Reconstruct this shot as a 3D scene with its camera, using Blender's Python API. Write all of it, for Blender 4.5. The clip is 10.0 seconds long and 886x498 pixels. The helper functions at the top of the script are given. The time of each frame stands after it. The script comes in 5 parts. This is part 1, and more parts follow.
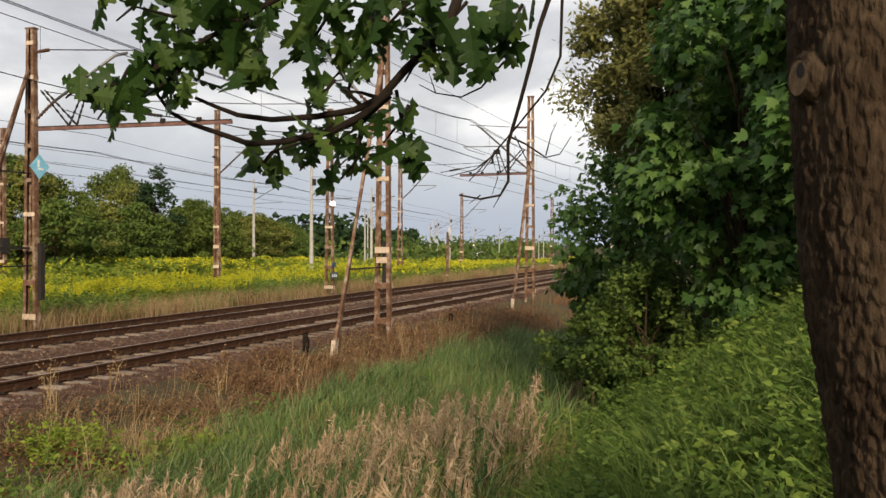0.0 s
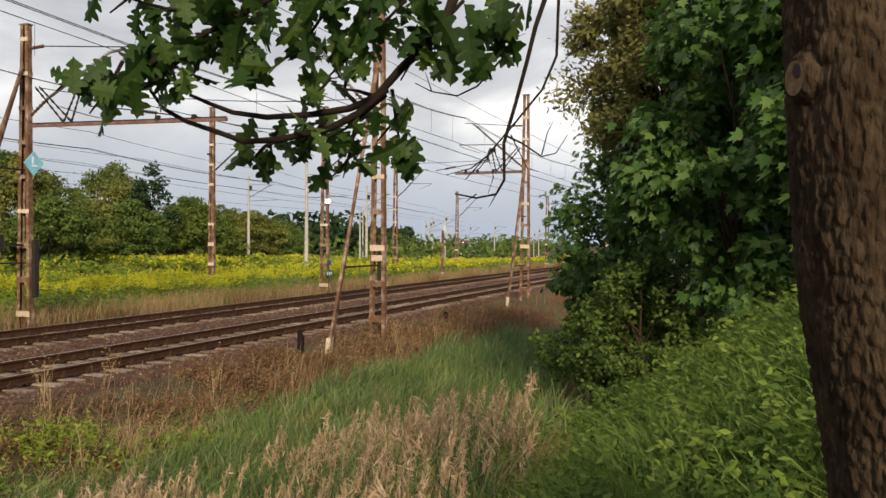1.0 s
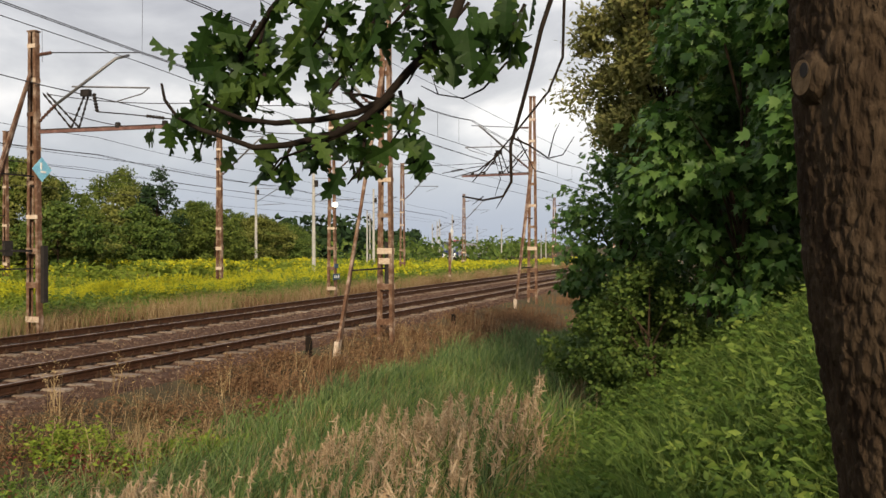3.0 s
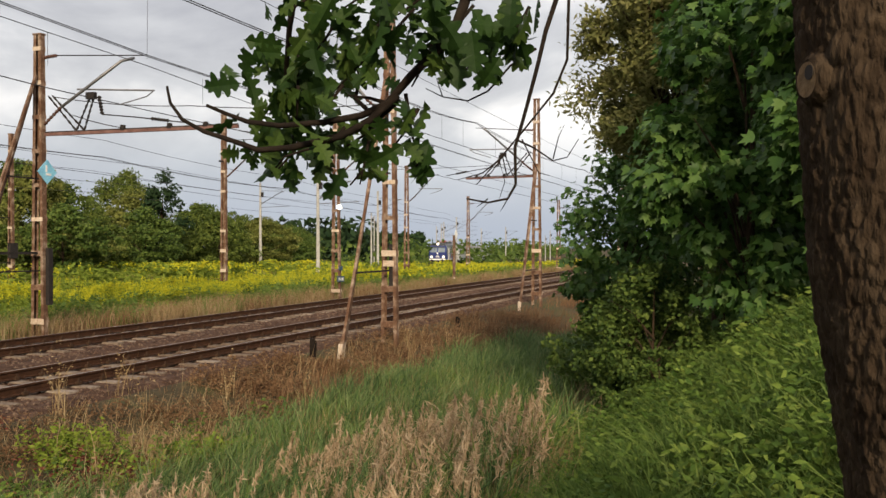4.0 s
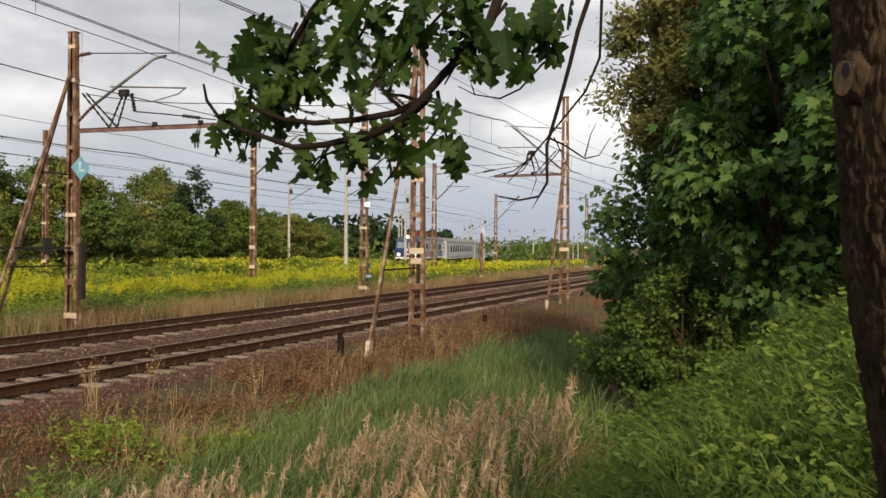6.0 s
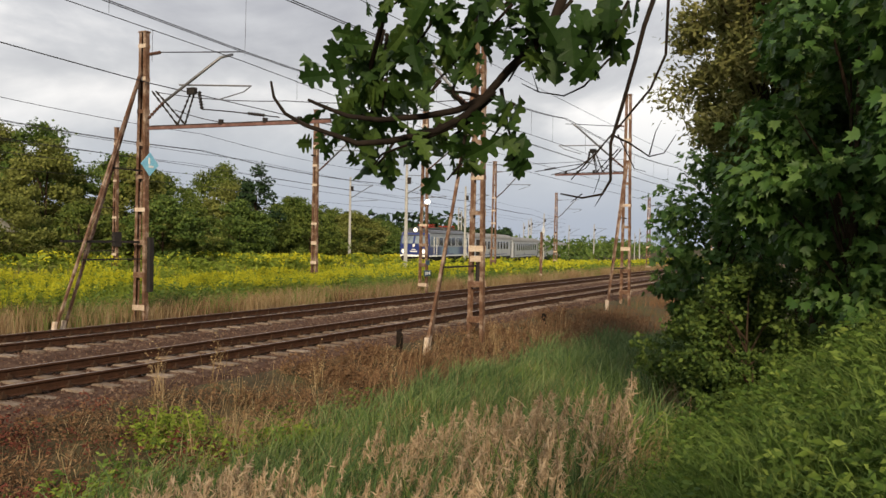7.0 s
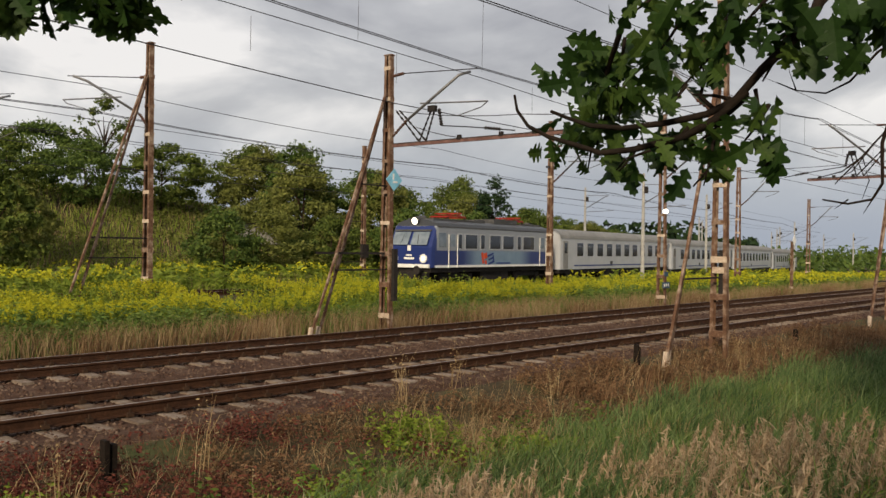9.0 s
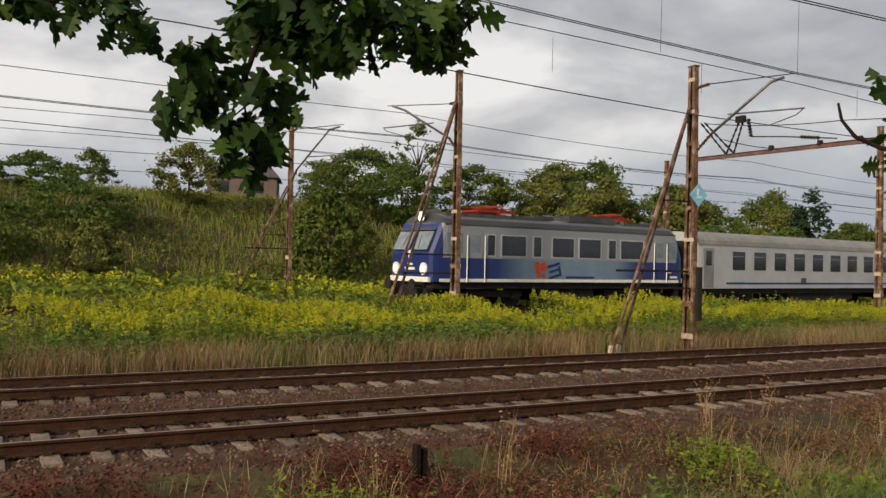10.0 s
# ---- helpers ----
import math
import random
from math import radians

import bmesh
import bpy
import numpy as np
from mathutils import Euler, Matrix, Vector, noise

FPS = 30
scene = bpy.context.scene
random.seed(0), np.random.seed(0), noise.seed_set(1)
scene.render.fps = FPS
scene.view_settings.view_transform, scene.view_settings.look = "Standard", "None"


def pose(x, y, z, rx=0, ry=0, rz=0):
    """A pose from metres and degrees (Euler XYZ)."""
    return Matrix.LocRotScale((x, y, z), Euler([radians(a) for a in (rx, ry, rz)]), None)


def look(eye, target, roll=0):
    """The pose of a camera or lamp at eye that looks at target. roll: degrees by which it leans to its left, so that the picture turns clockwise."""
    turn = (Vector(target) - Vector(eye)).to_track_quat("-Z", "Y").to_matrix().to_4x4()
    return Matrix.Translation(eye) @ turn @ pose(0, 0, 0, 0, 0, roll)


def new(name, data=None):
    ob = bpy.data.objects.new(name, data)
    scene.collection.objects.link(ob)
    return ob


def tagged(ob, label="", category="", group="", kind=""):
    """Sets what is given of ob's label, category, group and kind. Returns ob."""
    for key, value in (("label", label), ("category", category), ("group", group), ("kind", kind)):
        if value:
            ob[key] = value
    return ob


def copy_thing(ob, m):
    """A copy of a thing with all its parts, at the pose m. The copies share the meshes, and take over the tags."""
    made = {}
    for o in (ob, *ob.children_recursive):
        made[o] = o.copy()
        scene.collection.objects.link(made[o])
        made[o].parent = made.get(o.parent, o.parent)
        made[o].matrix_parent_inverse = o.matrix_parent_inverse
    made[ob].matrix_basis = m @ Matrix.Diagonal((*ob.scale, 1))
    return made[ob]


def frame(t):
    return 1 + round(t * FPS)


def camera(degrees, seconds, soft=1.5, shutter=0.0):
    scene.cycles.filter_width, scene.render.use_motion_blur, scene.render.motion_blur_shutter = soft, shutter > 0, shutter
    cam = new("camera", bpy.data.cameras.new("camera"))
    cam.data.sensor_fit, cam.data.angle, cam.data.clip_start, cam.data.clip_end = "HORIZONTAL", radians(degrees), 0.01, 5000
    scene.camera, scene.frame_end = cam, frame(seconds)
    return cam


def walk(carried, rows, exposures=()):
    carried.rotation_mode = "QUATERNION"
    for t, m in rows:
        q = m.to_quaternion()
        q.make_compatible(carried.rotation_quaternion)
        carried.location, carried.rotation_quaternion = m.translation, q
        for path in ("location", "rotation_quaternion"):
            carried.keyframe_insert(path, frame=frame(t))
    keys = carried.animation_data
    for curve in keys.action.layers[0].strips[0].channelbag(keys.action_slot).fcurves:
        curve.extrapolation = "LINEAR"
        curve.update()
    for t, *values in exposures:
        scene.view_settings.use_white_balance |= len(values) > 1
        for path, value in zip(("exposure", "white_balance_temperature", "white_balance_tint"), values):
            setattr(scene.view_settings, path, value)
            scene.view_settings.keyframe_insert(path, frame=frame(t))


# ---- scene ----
cam = camera(54.62, 10.0, soft=1.5)
PATH = [
    (0, (-19.938, -11.982, 2.366), (-18.0569, -11.3024, 2.3546), 0.22),
    (0.5, (-19.937, -11.982, 2.367), (-18.054, -11.3065, 2.357), 0.26),
    (1, (-19.936, -11.98, 2.368), (-18.051, -11.3111, 2.3522), 0.39),
    (1.5, (-19.936, -11.981, 2.369), (-18.051, -11.3121, 2.3505), 0.52),
    (2, (-19.936, -11.981, 2.368), (-18.0533, -11.3058, 2.3567), 0.44),
    (2.5, (-19.937, -11.98, 2.368), (-18.0566, -11.2986, 2.3572), 0.03),
    (4, (-19.938, -11.979, 2.368), (-18.0626, -11.2854, 2.3636), -0.04),
    (4.5, (-19.941, -11.978, 2.368), (-18.0715, -11.2671, 2.3679), 0.08),
    (5, (-19.947, -11.976, 2.367), (-18.0785, -11.2619, 2.3725), 0.30),
    (6.5, (-19.955, -11.973, 2.365), (-18.1236, -11.1697, 2.3482), 0.58),
    (7, (-19.963, -11.972, 2.363), (-18.1662, -11.0928, 2.3468), 1.00),
    (7.5, (-19.967, -11.968, 2.361), (-18.2174, -10.9992, 2.3474), 1.11),
    (8, (-19.969, -11.965, 2.359), (-18.2751, -10.9016, 2.3442), 1.22),
    (8.5, (-19.967, -11.959, 2.357), (-18.3822, -10.739, 2.3452), 1.12),
    (9, (-19.96, -11.95, 2.362), (-18.4656, -10.6206, 2.3629), 0.82),
    (9.5, (-19.957, -11.943, 2.368), (-18.6074, -10.4673, 2.3729), 1.16),
    (10, (-19.963, -11.941, 2.373), (-19.0088, -10.1837, 2.4008), 1.21),
]
walk(cam, [(t, look(eye, target, roll)) for t, eye, target, roll in PATH], exposures=[(0, 0.38), (2.5, 0.38), (5, 0.34), (7, 0.26), (8, 0.14), (9, 0.0), (10, -0.03)])

# ---- light ----
SUN_AZ, SUN_EL = radians(205), radians(24)     # direction towards the sun, from +X anticlockwise


def make_world():
    w = bpy.data.worlds.new("world")
    scene.world = w
    w.use_nodes = True
    nt = w.node_tree
    nt.nodes.clear()
    N = nt.nodes.new
    out, bg = N("ShaderNodeOutputWorld"), N("ShaderNodeBackground")
    sky = N("ShaderNodeTexSky")
    sky.sky_type, sky.sun_disc = "NISHITA", False
    sky.sun_elevation, sky.sun_rotation = SUN_EL, radians(90) - SUN_AZ
    sky.air_density, sky.dust_density = 1.5, 2.0
    tc, mp = N("ShaderNodeTexCoord"), N("ShaderNodeMapping")
    mp.inputs["Scale"].default_value = (1.7, 1.7, 3.9)
    n1, n2 = N("ShaderNodeTexNoise"), N("ShaderNodeTexNoise")
    n1.inputs["Scale"].default_value, n1.inputs["Detail"].default_value, n1.inputs["Roughness"].default_value = 2.2, 7, 0.52
    n1.inputs["Distortion"].default_value = 0.3
    n2.inputs["Scale"].default_value, n2.inputs["Detail"].default_value = 0.9, 3
    add = N("ShaderNodeMath")
    add.operation = "MULTIPLY_ADD"
    add.inputs[1].default_value = 0.45
    ramp = N("ShaderNodeValToRGB")
    ramp.color_ramp.elements[0].position, ramp.color_ramp.elements[0].color = 0.55, (0.40, 0.395, 0.43, 1)
    ramp.color_ramp.elements[1].position, ramp.color_ramp.elements[1].color = 0.88, (0.98, 0.945, 0.925, 1)
    e = ramp.color_ramp.elements.new(0.72)
    e.color = (0.60, 0.595, 0.615, 1)
    sep, hz = N("ShaderNodeSeparateXYZ"), N("ShaderNodeMapRange")
    hz.inputs["From Min"].default_value, hz.inputs["From Max"].default_value = 0.02, 0.17
    hz.interpolation_type = "SMOOTHSTEP"
    low = N("ShaderNodeMix")
    low.data_type = "RGBA"
    low.inputs[6].default_value = (0.41, 0.46, 0.555, 1)
    cov = N("ShaderNodeMix")
    cov.data_type = "RGBA"
    cov.inputs[0].default_value = 0.90
    dim = N("ShaderNodeVectorMath")
    dim.operation = "SCALE"
    dim.inputs[3].default_value = 0.10
    L = nt.links.new
    L(tc.outputs["Generated"], mp.inputs[0])
    L(mp.outputs[0], n1.inputs["Vector"]), L(mp.outputs[0], n2.inputs["Vector"])
    L(n2.outputs["Fac"], add.inputs[0]), L(n1.outputs["Fac"], add.inputs[2])
    L(add.outputs[0], ramp.inputs[0])
    L(tc.outputs["Generated"], sep.inputs[0]), L(sep.outputs["Z"], hz.inputs["Value"])
    L(hz.outputs[0], low.inputs[0]), L(ramp.outputs[0], low.inputs[7])
    L(sky.outputs[0], dim.inputs[0])
    L(dim.outputs[0], cov.inputs[6]), L(low.outputs[2], cov.inputs[7])
    L(cov.outputs[2], bg.inputs[0])
    bg.inputs[1].default_value = 0.95
    L(bg.outputs[0], out.inputs[0])


make_world()
sun = new("sun", bpy.data.lights.new("sun", "SUN"))
sun.data.energy, sun.data.angle, sun.data.color = 4.0, radians(9), (1.0, 0.82, 0.58)
_d = Vector((math.cos(SUN_AZ) * math.cos(SUN_EL), math.sin(SUN_AZ) * math.cos(SUN_EL), math.sin(SUN_EL)))
sun.matrix_world = look(_d * 200, (0, 0, 0))


# ---- materials ----
def mat(name, cols, scale=3.0, rough=0.8, bump=0.0, metal=0.0, island=0.0, fine=None, trans=0.0, spec=0.10, obj=0.0, stretch=1.0):
    """cols: two or three linear colours spread by noise at scale (per metre); island / obj: share of random change per piece."""
    m = bpy.data.materials.new(name)
    m.use_nodes = True
    nt = m.node_tree
    b = nt.nodes["Principled BSDF"]
    N, L = nt.nodes.new, nt.links.new
    tc, n = N("ShaderNodeTexCoord"), N("ShaderNodeTexNoise")
    n.inputs["Scale"].default_value, n.inputs["Detail"].default_value, n.inputs["Roughness"].default_value = scale, 6, 0.65
    at = tc.outputs["Object"]
    if stretch != 1.0:
        mp = N("ShaderNodeMapping")
        mp.inputs["Scale"].default_value = (1, 1, stretch)
        L(at, mp.inputs[0])
        at = mp.outputs[0]
    L(at, n.inputs["Vector"])
    ramp = N("ShaderNodeValToRGB")
    k = len(cols)
    ramp.color_ramp.elements[0].position, ramp.color_ramp.elements[1].position = 0.30, 0.70
    ramp.color_ramp.elements[0].color, ramp.color_ramp.elements[1].color = (*cols[0], 1), (*cols[-1], 1)
    if k == 3:
        ramp.color_ramp.elements.new(0.5).color = (*cols[1], 1)
    src = n.outputs["Fac"]
    for share, node, sock in ((island, "ShaderNodeNewGeometry", "Random Per Island"), (obj, "ShaderNodeObjectInfo", "Random")):
        if share:
            g, mix = N(node), N("ShaderNodeMix")
            mix.inputs[0].default_value = share
            rng = N("ShaderNodeMapRange")
            rng.inputs["To Min"].default_value, rng.inputs["To Max"].default_value = 0.22, 0.78
            L(g.outputs[sock], rng.inputs["Value"])
            L(src, mix.inputs[2]), L(rng.outputs[0], mix.inputs[3])
            src = mix.outputs[0]
    L(src, ramp.inputs[0])
    col = ramp.outputs[0]
    if fine:
        n2, mul = N("ShaderNodeTexNoise"), N("ShaderNodeMix")
        n2.inputs["Scale"].default_value, n2.inputs["Detail"].default_value = fine, 4
        mul.data_type, mul.blend_type = "RGBA", "OVERLAY"
        mul.inputs[0].default_value = 0.55
        L(at, n2.inputs["Vector"])
        L(col, mul.inputs[6]), L(n2.outputs["Fac"], mul.inputs[7])
        col = mul.outputs[2]
    L(col, b.inputs["Base Color"])
    b.inputs["Roughness"].default_value, b.inputs["Metallic"].default_value = rough, metal
    b.inputs["Specular IOR Level"].default_value = spec
    if bump:
        n3, bp = N("ShaderNodeTexNoise"), N("ShaderNodeBump")
        n3.inputs["Scale"].default_value, n3.inputs["Detail"].default_value = (fine or scale * 4), 6
        bp.inputs["Strength"].default_value, bp.inputs["Distance"].default_value = bump, 0.02
        L(at, n3.inputs["Vector"]), L(n3.outputs["Fac"], bp.inputs["Height"])
        L(bp.outputs[0], b.inputs["Normal"])
    if trans:
        tr, add = N("ShaderNodeBsdfTranslucent"), N("ShaderNodeMixShader")
        add.inputs[0].default_value = trans
        L(col, tr.inputs[0])
        L(b.outputs[0], add.inputs[1]), L(tr.outputs[0], add.inputs[2])
        L(add.outputs[0], nt.nodes["Material Output"].inputs[0])
    return m


def glow(name, col, strength):
    m = bpy.data.materials.new(name)
    m.use_nodes = True
    b = m.node_tree.nodes["Principled BSDF"]
    b.inputs["Base Color"].default_value = (*col, 1)
    b.inputs["Emission Color"].default_value, b.inputs["Emission Strength"].default_value = (*col, 1), strength
    return m


SOIL = mat("soil", [(0.035, 0.03, 0.018), (0.07, 0.055, 0.03), (0.06, 0.075, 0.025)], 0.6, 0.95, 0.5, fine=9)
BALLAST = mat("ballast", [(0.035, 0.020, 0.014), (0.07, 0.040, 0.028), (0.11, 0.070, 0.05)], 2.5, 0.95, 0.9, fine=26)
STONE = mat("stone", [(0.04, 0.024, 0.018), (0.085, 0.05, 0.036), (0.17, 0.12, 0.09)], 6, 0.95, 0.3, island=0.6)
RAIL = mat("rail_rust", [(0.035, 0.018, 0.012), (0.075, 0.036, 0.02)], 5, 0.75, 0.3, metal=0.2, fine=40)
RAILTOP = mat("rail_head", [(0.16, 0.12, 0.10), (0.30, 0.25, 0.22)], 3, 0.45, 0.05, metal=0.5, spec=0.4)
SLEEPER = mat("sleeper", [(0.08, 0.055, 0.04), (0.17, 0.13, 0.10), (0.30, 0.25, 0.21)], 4, 0.9, 0.4, obj=0.35, fine=30)
CLIP = mat("clip", [(0.03, 0.018, 0.012), (0.06, 0.035, 0.022)], 9, 0.8)
# rust and pale patches; the pale end also paints in sunlit faces
RUST = mat("rusty_sunlit_paint", [(0.045, 0.021, 0.013), (0.125, 0.070, 0.045), (0.42, 0.34, 0.27)], 2.6, 0.8, 0.3, island=0.3, fine=22)
PEEL = mat("peeled_paint", [(0.22, 0.12, 0.07), (0.45, 0.36, 0.28), (0.55, 0.48, 0.40)], 5, 0.8, 0.2, island=0.4, fine=25)
PINK = mat("faded_red_paint", [(0.09, 0.045, 0.04), (0.20, 0.12, 0.105)], 4, 0.7, 0.1, fine=30)
GALV = mat("galvanised", [(0.12, 0.12, 0.125), (0.22, 0.22, 0.225)], 4, 0.5, 0.05, metal=0.5)
WIRE = mat("wire", [(0.03, 0.03, 0.032), (0.06, 0.055, 0.055)], 2, 0.6, metal=0.4)
INSUL = mat("insulator", [(0.05, 0.025, 0.018), (0.10, 0.05, 0.035)], 6, 0.3)
DARK = mat("dark_metal", [(0.015, 0.014, 0.014), (0.035, 0.03, 0.028)], 3, 0.7, 0.1, fine=20)
CONC = mat("concrete", [(0.25, 0.25, 0.24), (0.42, 0.41, 0.39)], 2, 0.9, 0.2, fine=18)
BARK = mat("bark", [(0.022, 0.014, 0.009), (0.040, 0.027, 0.017), (0.066, 0.047, 0.031)], 14, 0.95, 0.6, fine=90, stretch=0.4)
TWIG = mat("twig", [(0.008, 0.006, 0.005), (0.022, 0.016, 0.012)], 20, 0.9, 0.3)
HEART = mat("cut_wood", [(0.10, 0.065, 0.036), (0.24, 0.16, 0.09)], 25, 0.8, 0.3)
OAKLEAF = mat("oak_leaf", [(0.012, 0.032, 0.006), (0.024, 0.055, 0.010), (0.065, 0.105, 0.020)], 8, 0.55, 0.1, obj=0.6, trans=0.3, spec=0.2)
MAPLELEAF = mat("maple_leaf", [(0.028, 0.068, 0.016), (0.060, 0.130, 0.027), (0.13, 0.21, 0.055)], 0.9, 0.45, island=0.6, trans=0.35, spec=0.25)
WILLOWLEAF = mat("willow_leaf", [(0.085, 0.100, 0.030), (0.19, 0.195, 0.065), (0.35, 0.33, 0.14)], 0.8, 0.6, island=0.5, trans=0.4)
BUSHLEAF = mat("bush_leaf", [(0.028, 0.054, 0.013), (0.072, 0.115, 0.024), (0.145, 0.19, 0.044)], 0.5, 0.6, island=0.5, trans=0.25)
TREELEAF = mat("tree_leaf", [(0.032, 0.054, 0.012), (0.085, 0.118, 0.023), (0.17, 0.20, 0.044)], 0.25, 0.7, island=0.5, trans=0.22)
OLIVELEAF = mat("olive_leaf", [(0.060, 0.072, 0.016), (0.13, 0.145, 0.033), (0.23, 0.24, 0.07)], 0.3, 0.7, island=0.5, trans=0.25)
PINELEAF = mat("pine_leaf", [(0.012, 0.028, 0.012), (0.028, 0.050, 0.018)], 0.4, 0.8, island=0.5)
GREENGRASS = mat("green_grass", [(0.050, 0.092, 0.020), (0.105, 0.165, 0.036), (0.19, 0.25, 0.065)], 0.5, 0.6, island=0.55, trans=0.3)
REED = mat("reed_grass", [(0.030, 0.060, 0.020), (0.090, 0.145, 0.050), (0.22, 0.27, 0.11)], 0.9, 0.6, island=0.6, trans=0.25)
STRAW = mat("straw", [(0.16, 0.105, 0.05), (0.27, 0.19, 0.10), (0.40, 0.31, 0.18)], 1.0, 0.8, island=0.6, trans=0.2)
PLUME = mat("plume", [(0.24, 0.17, 0.10), (0.38, 0.28, 0.18), (0.50, 0.40, 0.28)], 1.0, 0.9, island=0.6, trans=0.25)
DRY = mat("dry_weed", [(0.075, 0.042, 0.022), (0.15, 0.085, 0.045), (0.24, 0.15, 0.085)], 0.8, 0.9, island=0.55, trans=0.15)
REDWEED = mat("red_weed", [(0.060, 0.018, 0.014), (0.12, 0.036, 0.028), (0.17, 0.075, 0.045)], 0.8, 0.9, island=0.5, trans=0.15)
WEED = mat("weed_leaf", [(0.050, 0.095, 0.018), (0.105, 0.170, 0.032), (0.20, 0.26, 0.055)], 1.2, 0.6, island=0.6, trans=0.3)
GOLDGREEN = mat("goldenrod_stem", [(0.10, 0.15, 0.021), (0.17, 0.225, 0.032), (0.25, 0.30, 0.05)], 0.4, 0.7, island=0.5, trans=0.3)
GOLD = mat("goldenrod_flower", [(0.29, 0.32, 0.024), (0.42, 0.42, 0.027), (0.56, 0.51, 0.032)], 0.4, 0.8, island=0.3, trans=0.25)


# ---- geometry helpers ----
class Geo:
    """Collects corners and faces of one mesh."""

    def __init__(self):
        self.v, self.f = [], []

    def box(self, c, s, rot=None):
        k = len(self.v)
        for dx, dy, dz in ((-1, -1, -1), (1, -1, -1), (1, 1, -1), (-1, 1, -1), (-1, -1, 1), (1, -1, 1), (1, 1, 1), (-1, 1, 1)):
            p = Vector((dx * s[0] / 2, dy * s[1] / 2, dz * s[2] / 2))
            if rot is not None:
                p = rot @ p
            self.v.append((c[0] + p.x, c[1] + p.y, c[2] + p.z))
        self.f += [(k, k + 3, k + 2, k + 1), (k + 4, k + 5, k + 6, k + 7), (k, k + 1, k + 5, k + 4), (k + 1, k + 2, k + 6, k + 5), (k + 2, k + 3, k + 7, k + 6), (k + 3, k, k + 4, k + 7)]
        return self

    def bar(self, a, b, w, h=None):
        """A square bar from a to b."""
        a, b = Vector(a), Vector(b)
        d = b - a
        rot = d.to_track_quat("X", "Z").to_matrix()
        return self.box((a + b) / 2, (d.length, w, h or w), rot)

    def tube(self, pts, radii, n=8, cap=True):
        """A round tube through pts."""
        pts = [Vector(p) for p in pts]
        k0 = len(self.v)
        for i, p in enumerate(pts):
            d = (pts[min(i + 1, len(pts) - 1)] - pts[max(i - 1, 0)]).normalized()
            q = d.to_track_quat("Z", "Y").to_matrix()
            r = radii[i] if hasattr(radii, "__len__") else radii
            for j in range(n):
                a = 2 * math.pi * j / n
                w = p + q @ Vector((r * math.cos(a), r * math.sin(a), 0))
                self.v.append((w.x, w.y, w.z))
        for i in range(len(pts) - 1):
            for j in range(n):
                a, b = k0 + i * n + j, k0 + i * n + (j + 1) % n
                self.f.append((a, b, b + n, a + n))
        if cap:
            self.f.append(tuple(k0 + j for j in reversed(range(n))))
            e = k0 + (len(pts) - 1) * n
            self.f.append(tuple(e + j for j in range(n)))
        return self

    def disc(self, c, axis, r, depth, n=16):
        a = Vector(axis).normalized() * depth / 2
        return self.tube([Vector(c) - a, Vector(c) + a], r, n)

    def data(self, name, material, smooth=False):
        me = bpy.data.meshes.new(name)
        me.from_pydata(self.v, [], self.f)
        me.materials.append(material)
        if smooth:
            me.shade_smooth()
        me.update()
        return me


def part(name, geo, material, parent=None, label="", smooth=False):
    """Links a Geo or a ready mesh as one mesh object, under its thing."""
    ob = new(name, geo.data(name, material, smooth) if isinstance(geo, Geo) else geo)
    ob.parent = parent
    if label:
        ob["label"] = label
    return ob


def empty(name, m=None, label="", category="", group="", kind=""):
    ob = new(name)
    ob.empty_display_size = 0.2
    if m is not None:
        ob.matrix_basis = m
    return tagged(ob, label, category, group, kind)


def np_mesh(name, V, F, material):
    """Mesh from arrays: V (n, 3), F (m, k) faces of k corners, or a list of such arrays."""
    fs = F if isinstance(F, list) else [F]
    me = bpy.data.meshes.new(name)
    me.vertices.add(len(V))
    me.vertices.foreach_set("co", np.asarray(V, np.float32).ravel())
    loops = np.concatenate([f.ravel() for f in fs]).astype(np.int32)
    sizes = np.concatenate([np.full(len(f), f.shape[1]) for f in fs])
    me.loops.add(len(loops))
    me.loops.foreach_set("vertex_index", loops)
    me.polygons.add(len(sizes))
    me.polygons.foreach_set("loop_start", np.concatenate([[0], np.cumsum(sizes)[:-1]]).astype(np.int32))
    me.materials.append(material)
    me.update(calc_edges=True)
    return me


RNG = np.random.default_rng(7)


def blades(name, P, H, W, lean, material, droop=0.0, wind=(0, 0)):
    """Grass blades: one bent strip each, rooted at P."""
    n = len(P)
    H = np.broadcast_to(H, n) * RNG.uniform(0.6, 1.15, n)
    W = np.broadcast_to(W, n) * RNG.uniform(0.7, 1.2, n)
    az, bz = RNG.uniform(0, 2 * np.pi, n), RNG.uniform(0, 2 * np.pi, n)
    side = np.stack([np.cos(az), np.sin(az), np.zeros(n)], 1) * W[:, None] / 2
    bend = np.stack([np.cos(bz), np.sin(bz), np.zeros(n)], 1) * (H * lean * RNG.uniform(0.2, 1.3, n))[:, None]
    bend += np.array([wind[0], wind[1], 0]) * H[:, None]
    up = np.zeros((n, 3))
    up[:, 2] = H
    mid = P + bend * 0.35 + up * 0.58
    tip = P + bend + up * (1 - droop)
    V = np.stack([P - side, P + side, mid - side * 0.8, mid + side * 0.8, tip], 1).reshape(-1, 3)
    k = np.arange(n)[:, None] * 5
    return np_mesh(name, V, [k + np.array([0, 1, 3, 2]), k + np.array([2, 3, 4])], material)


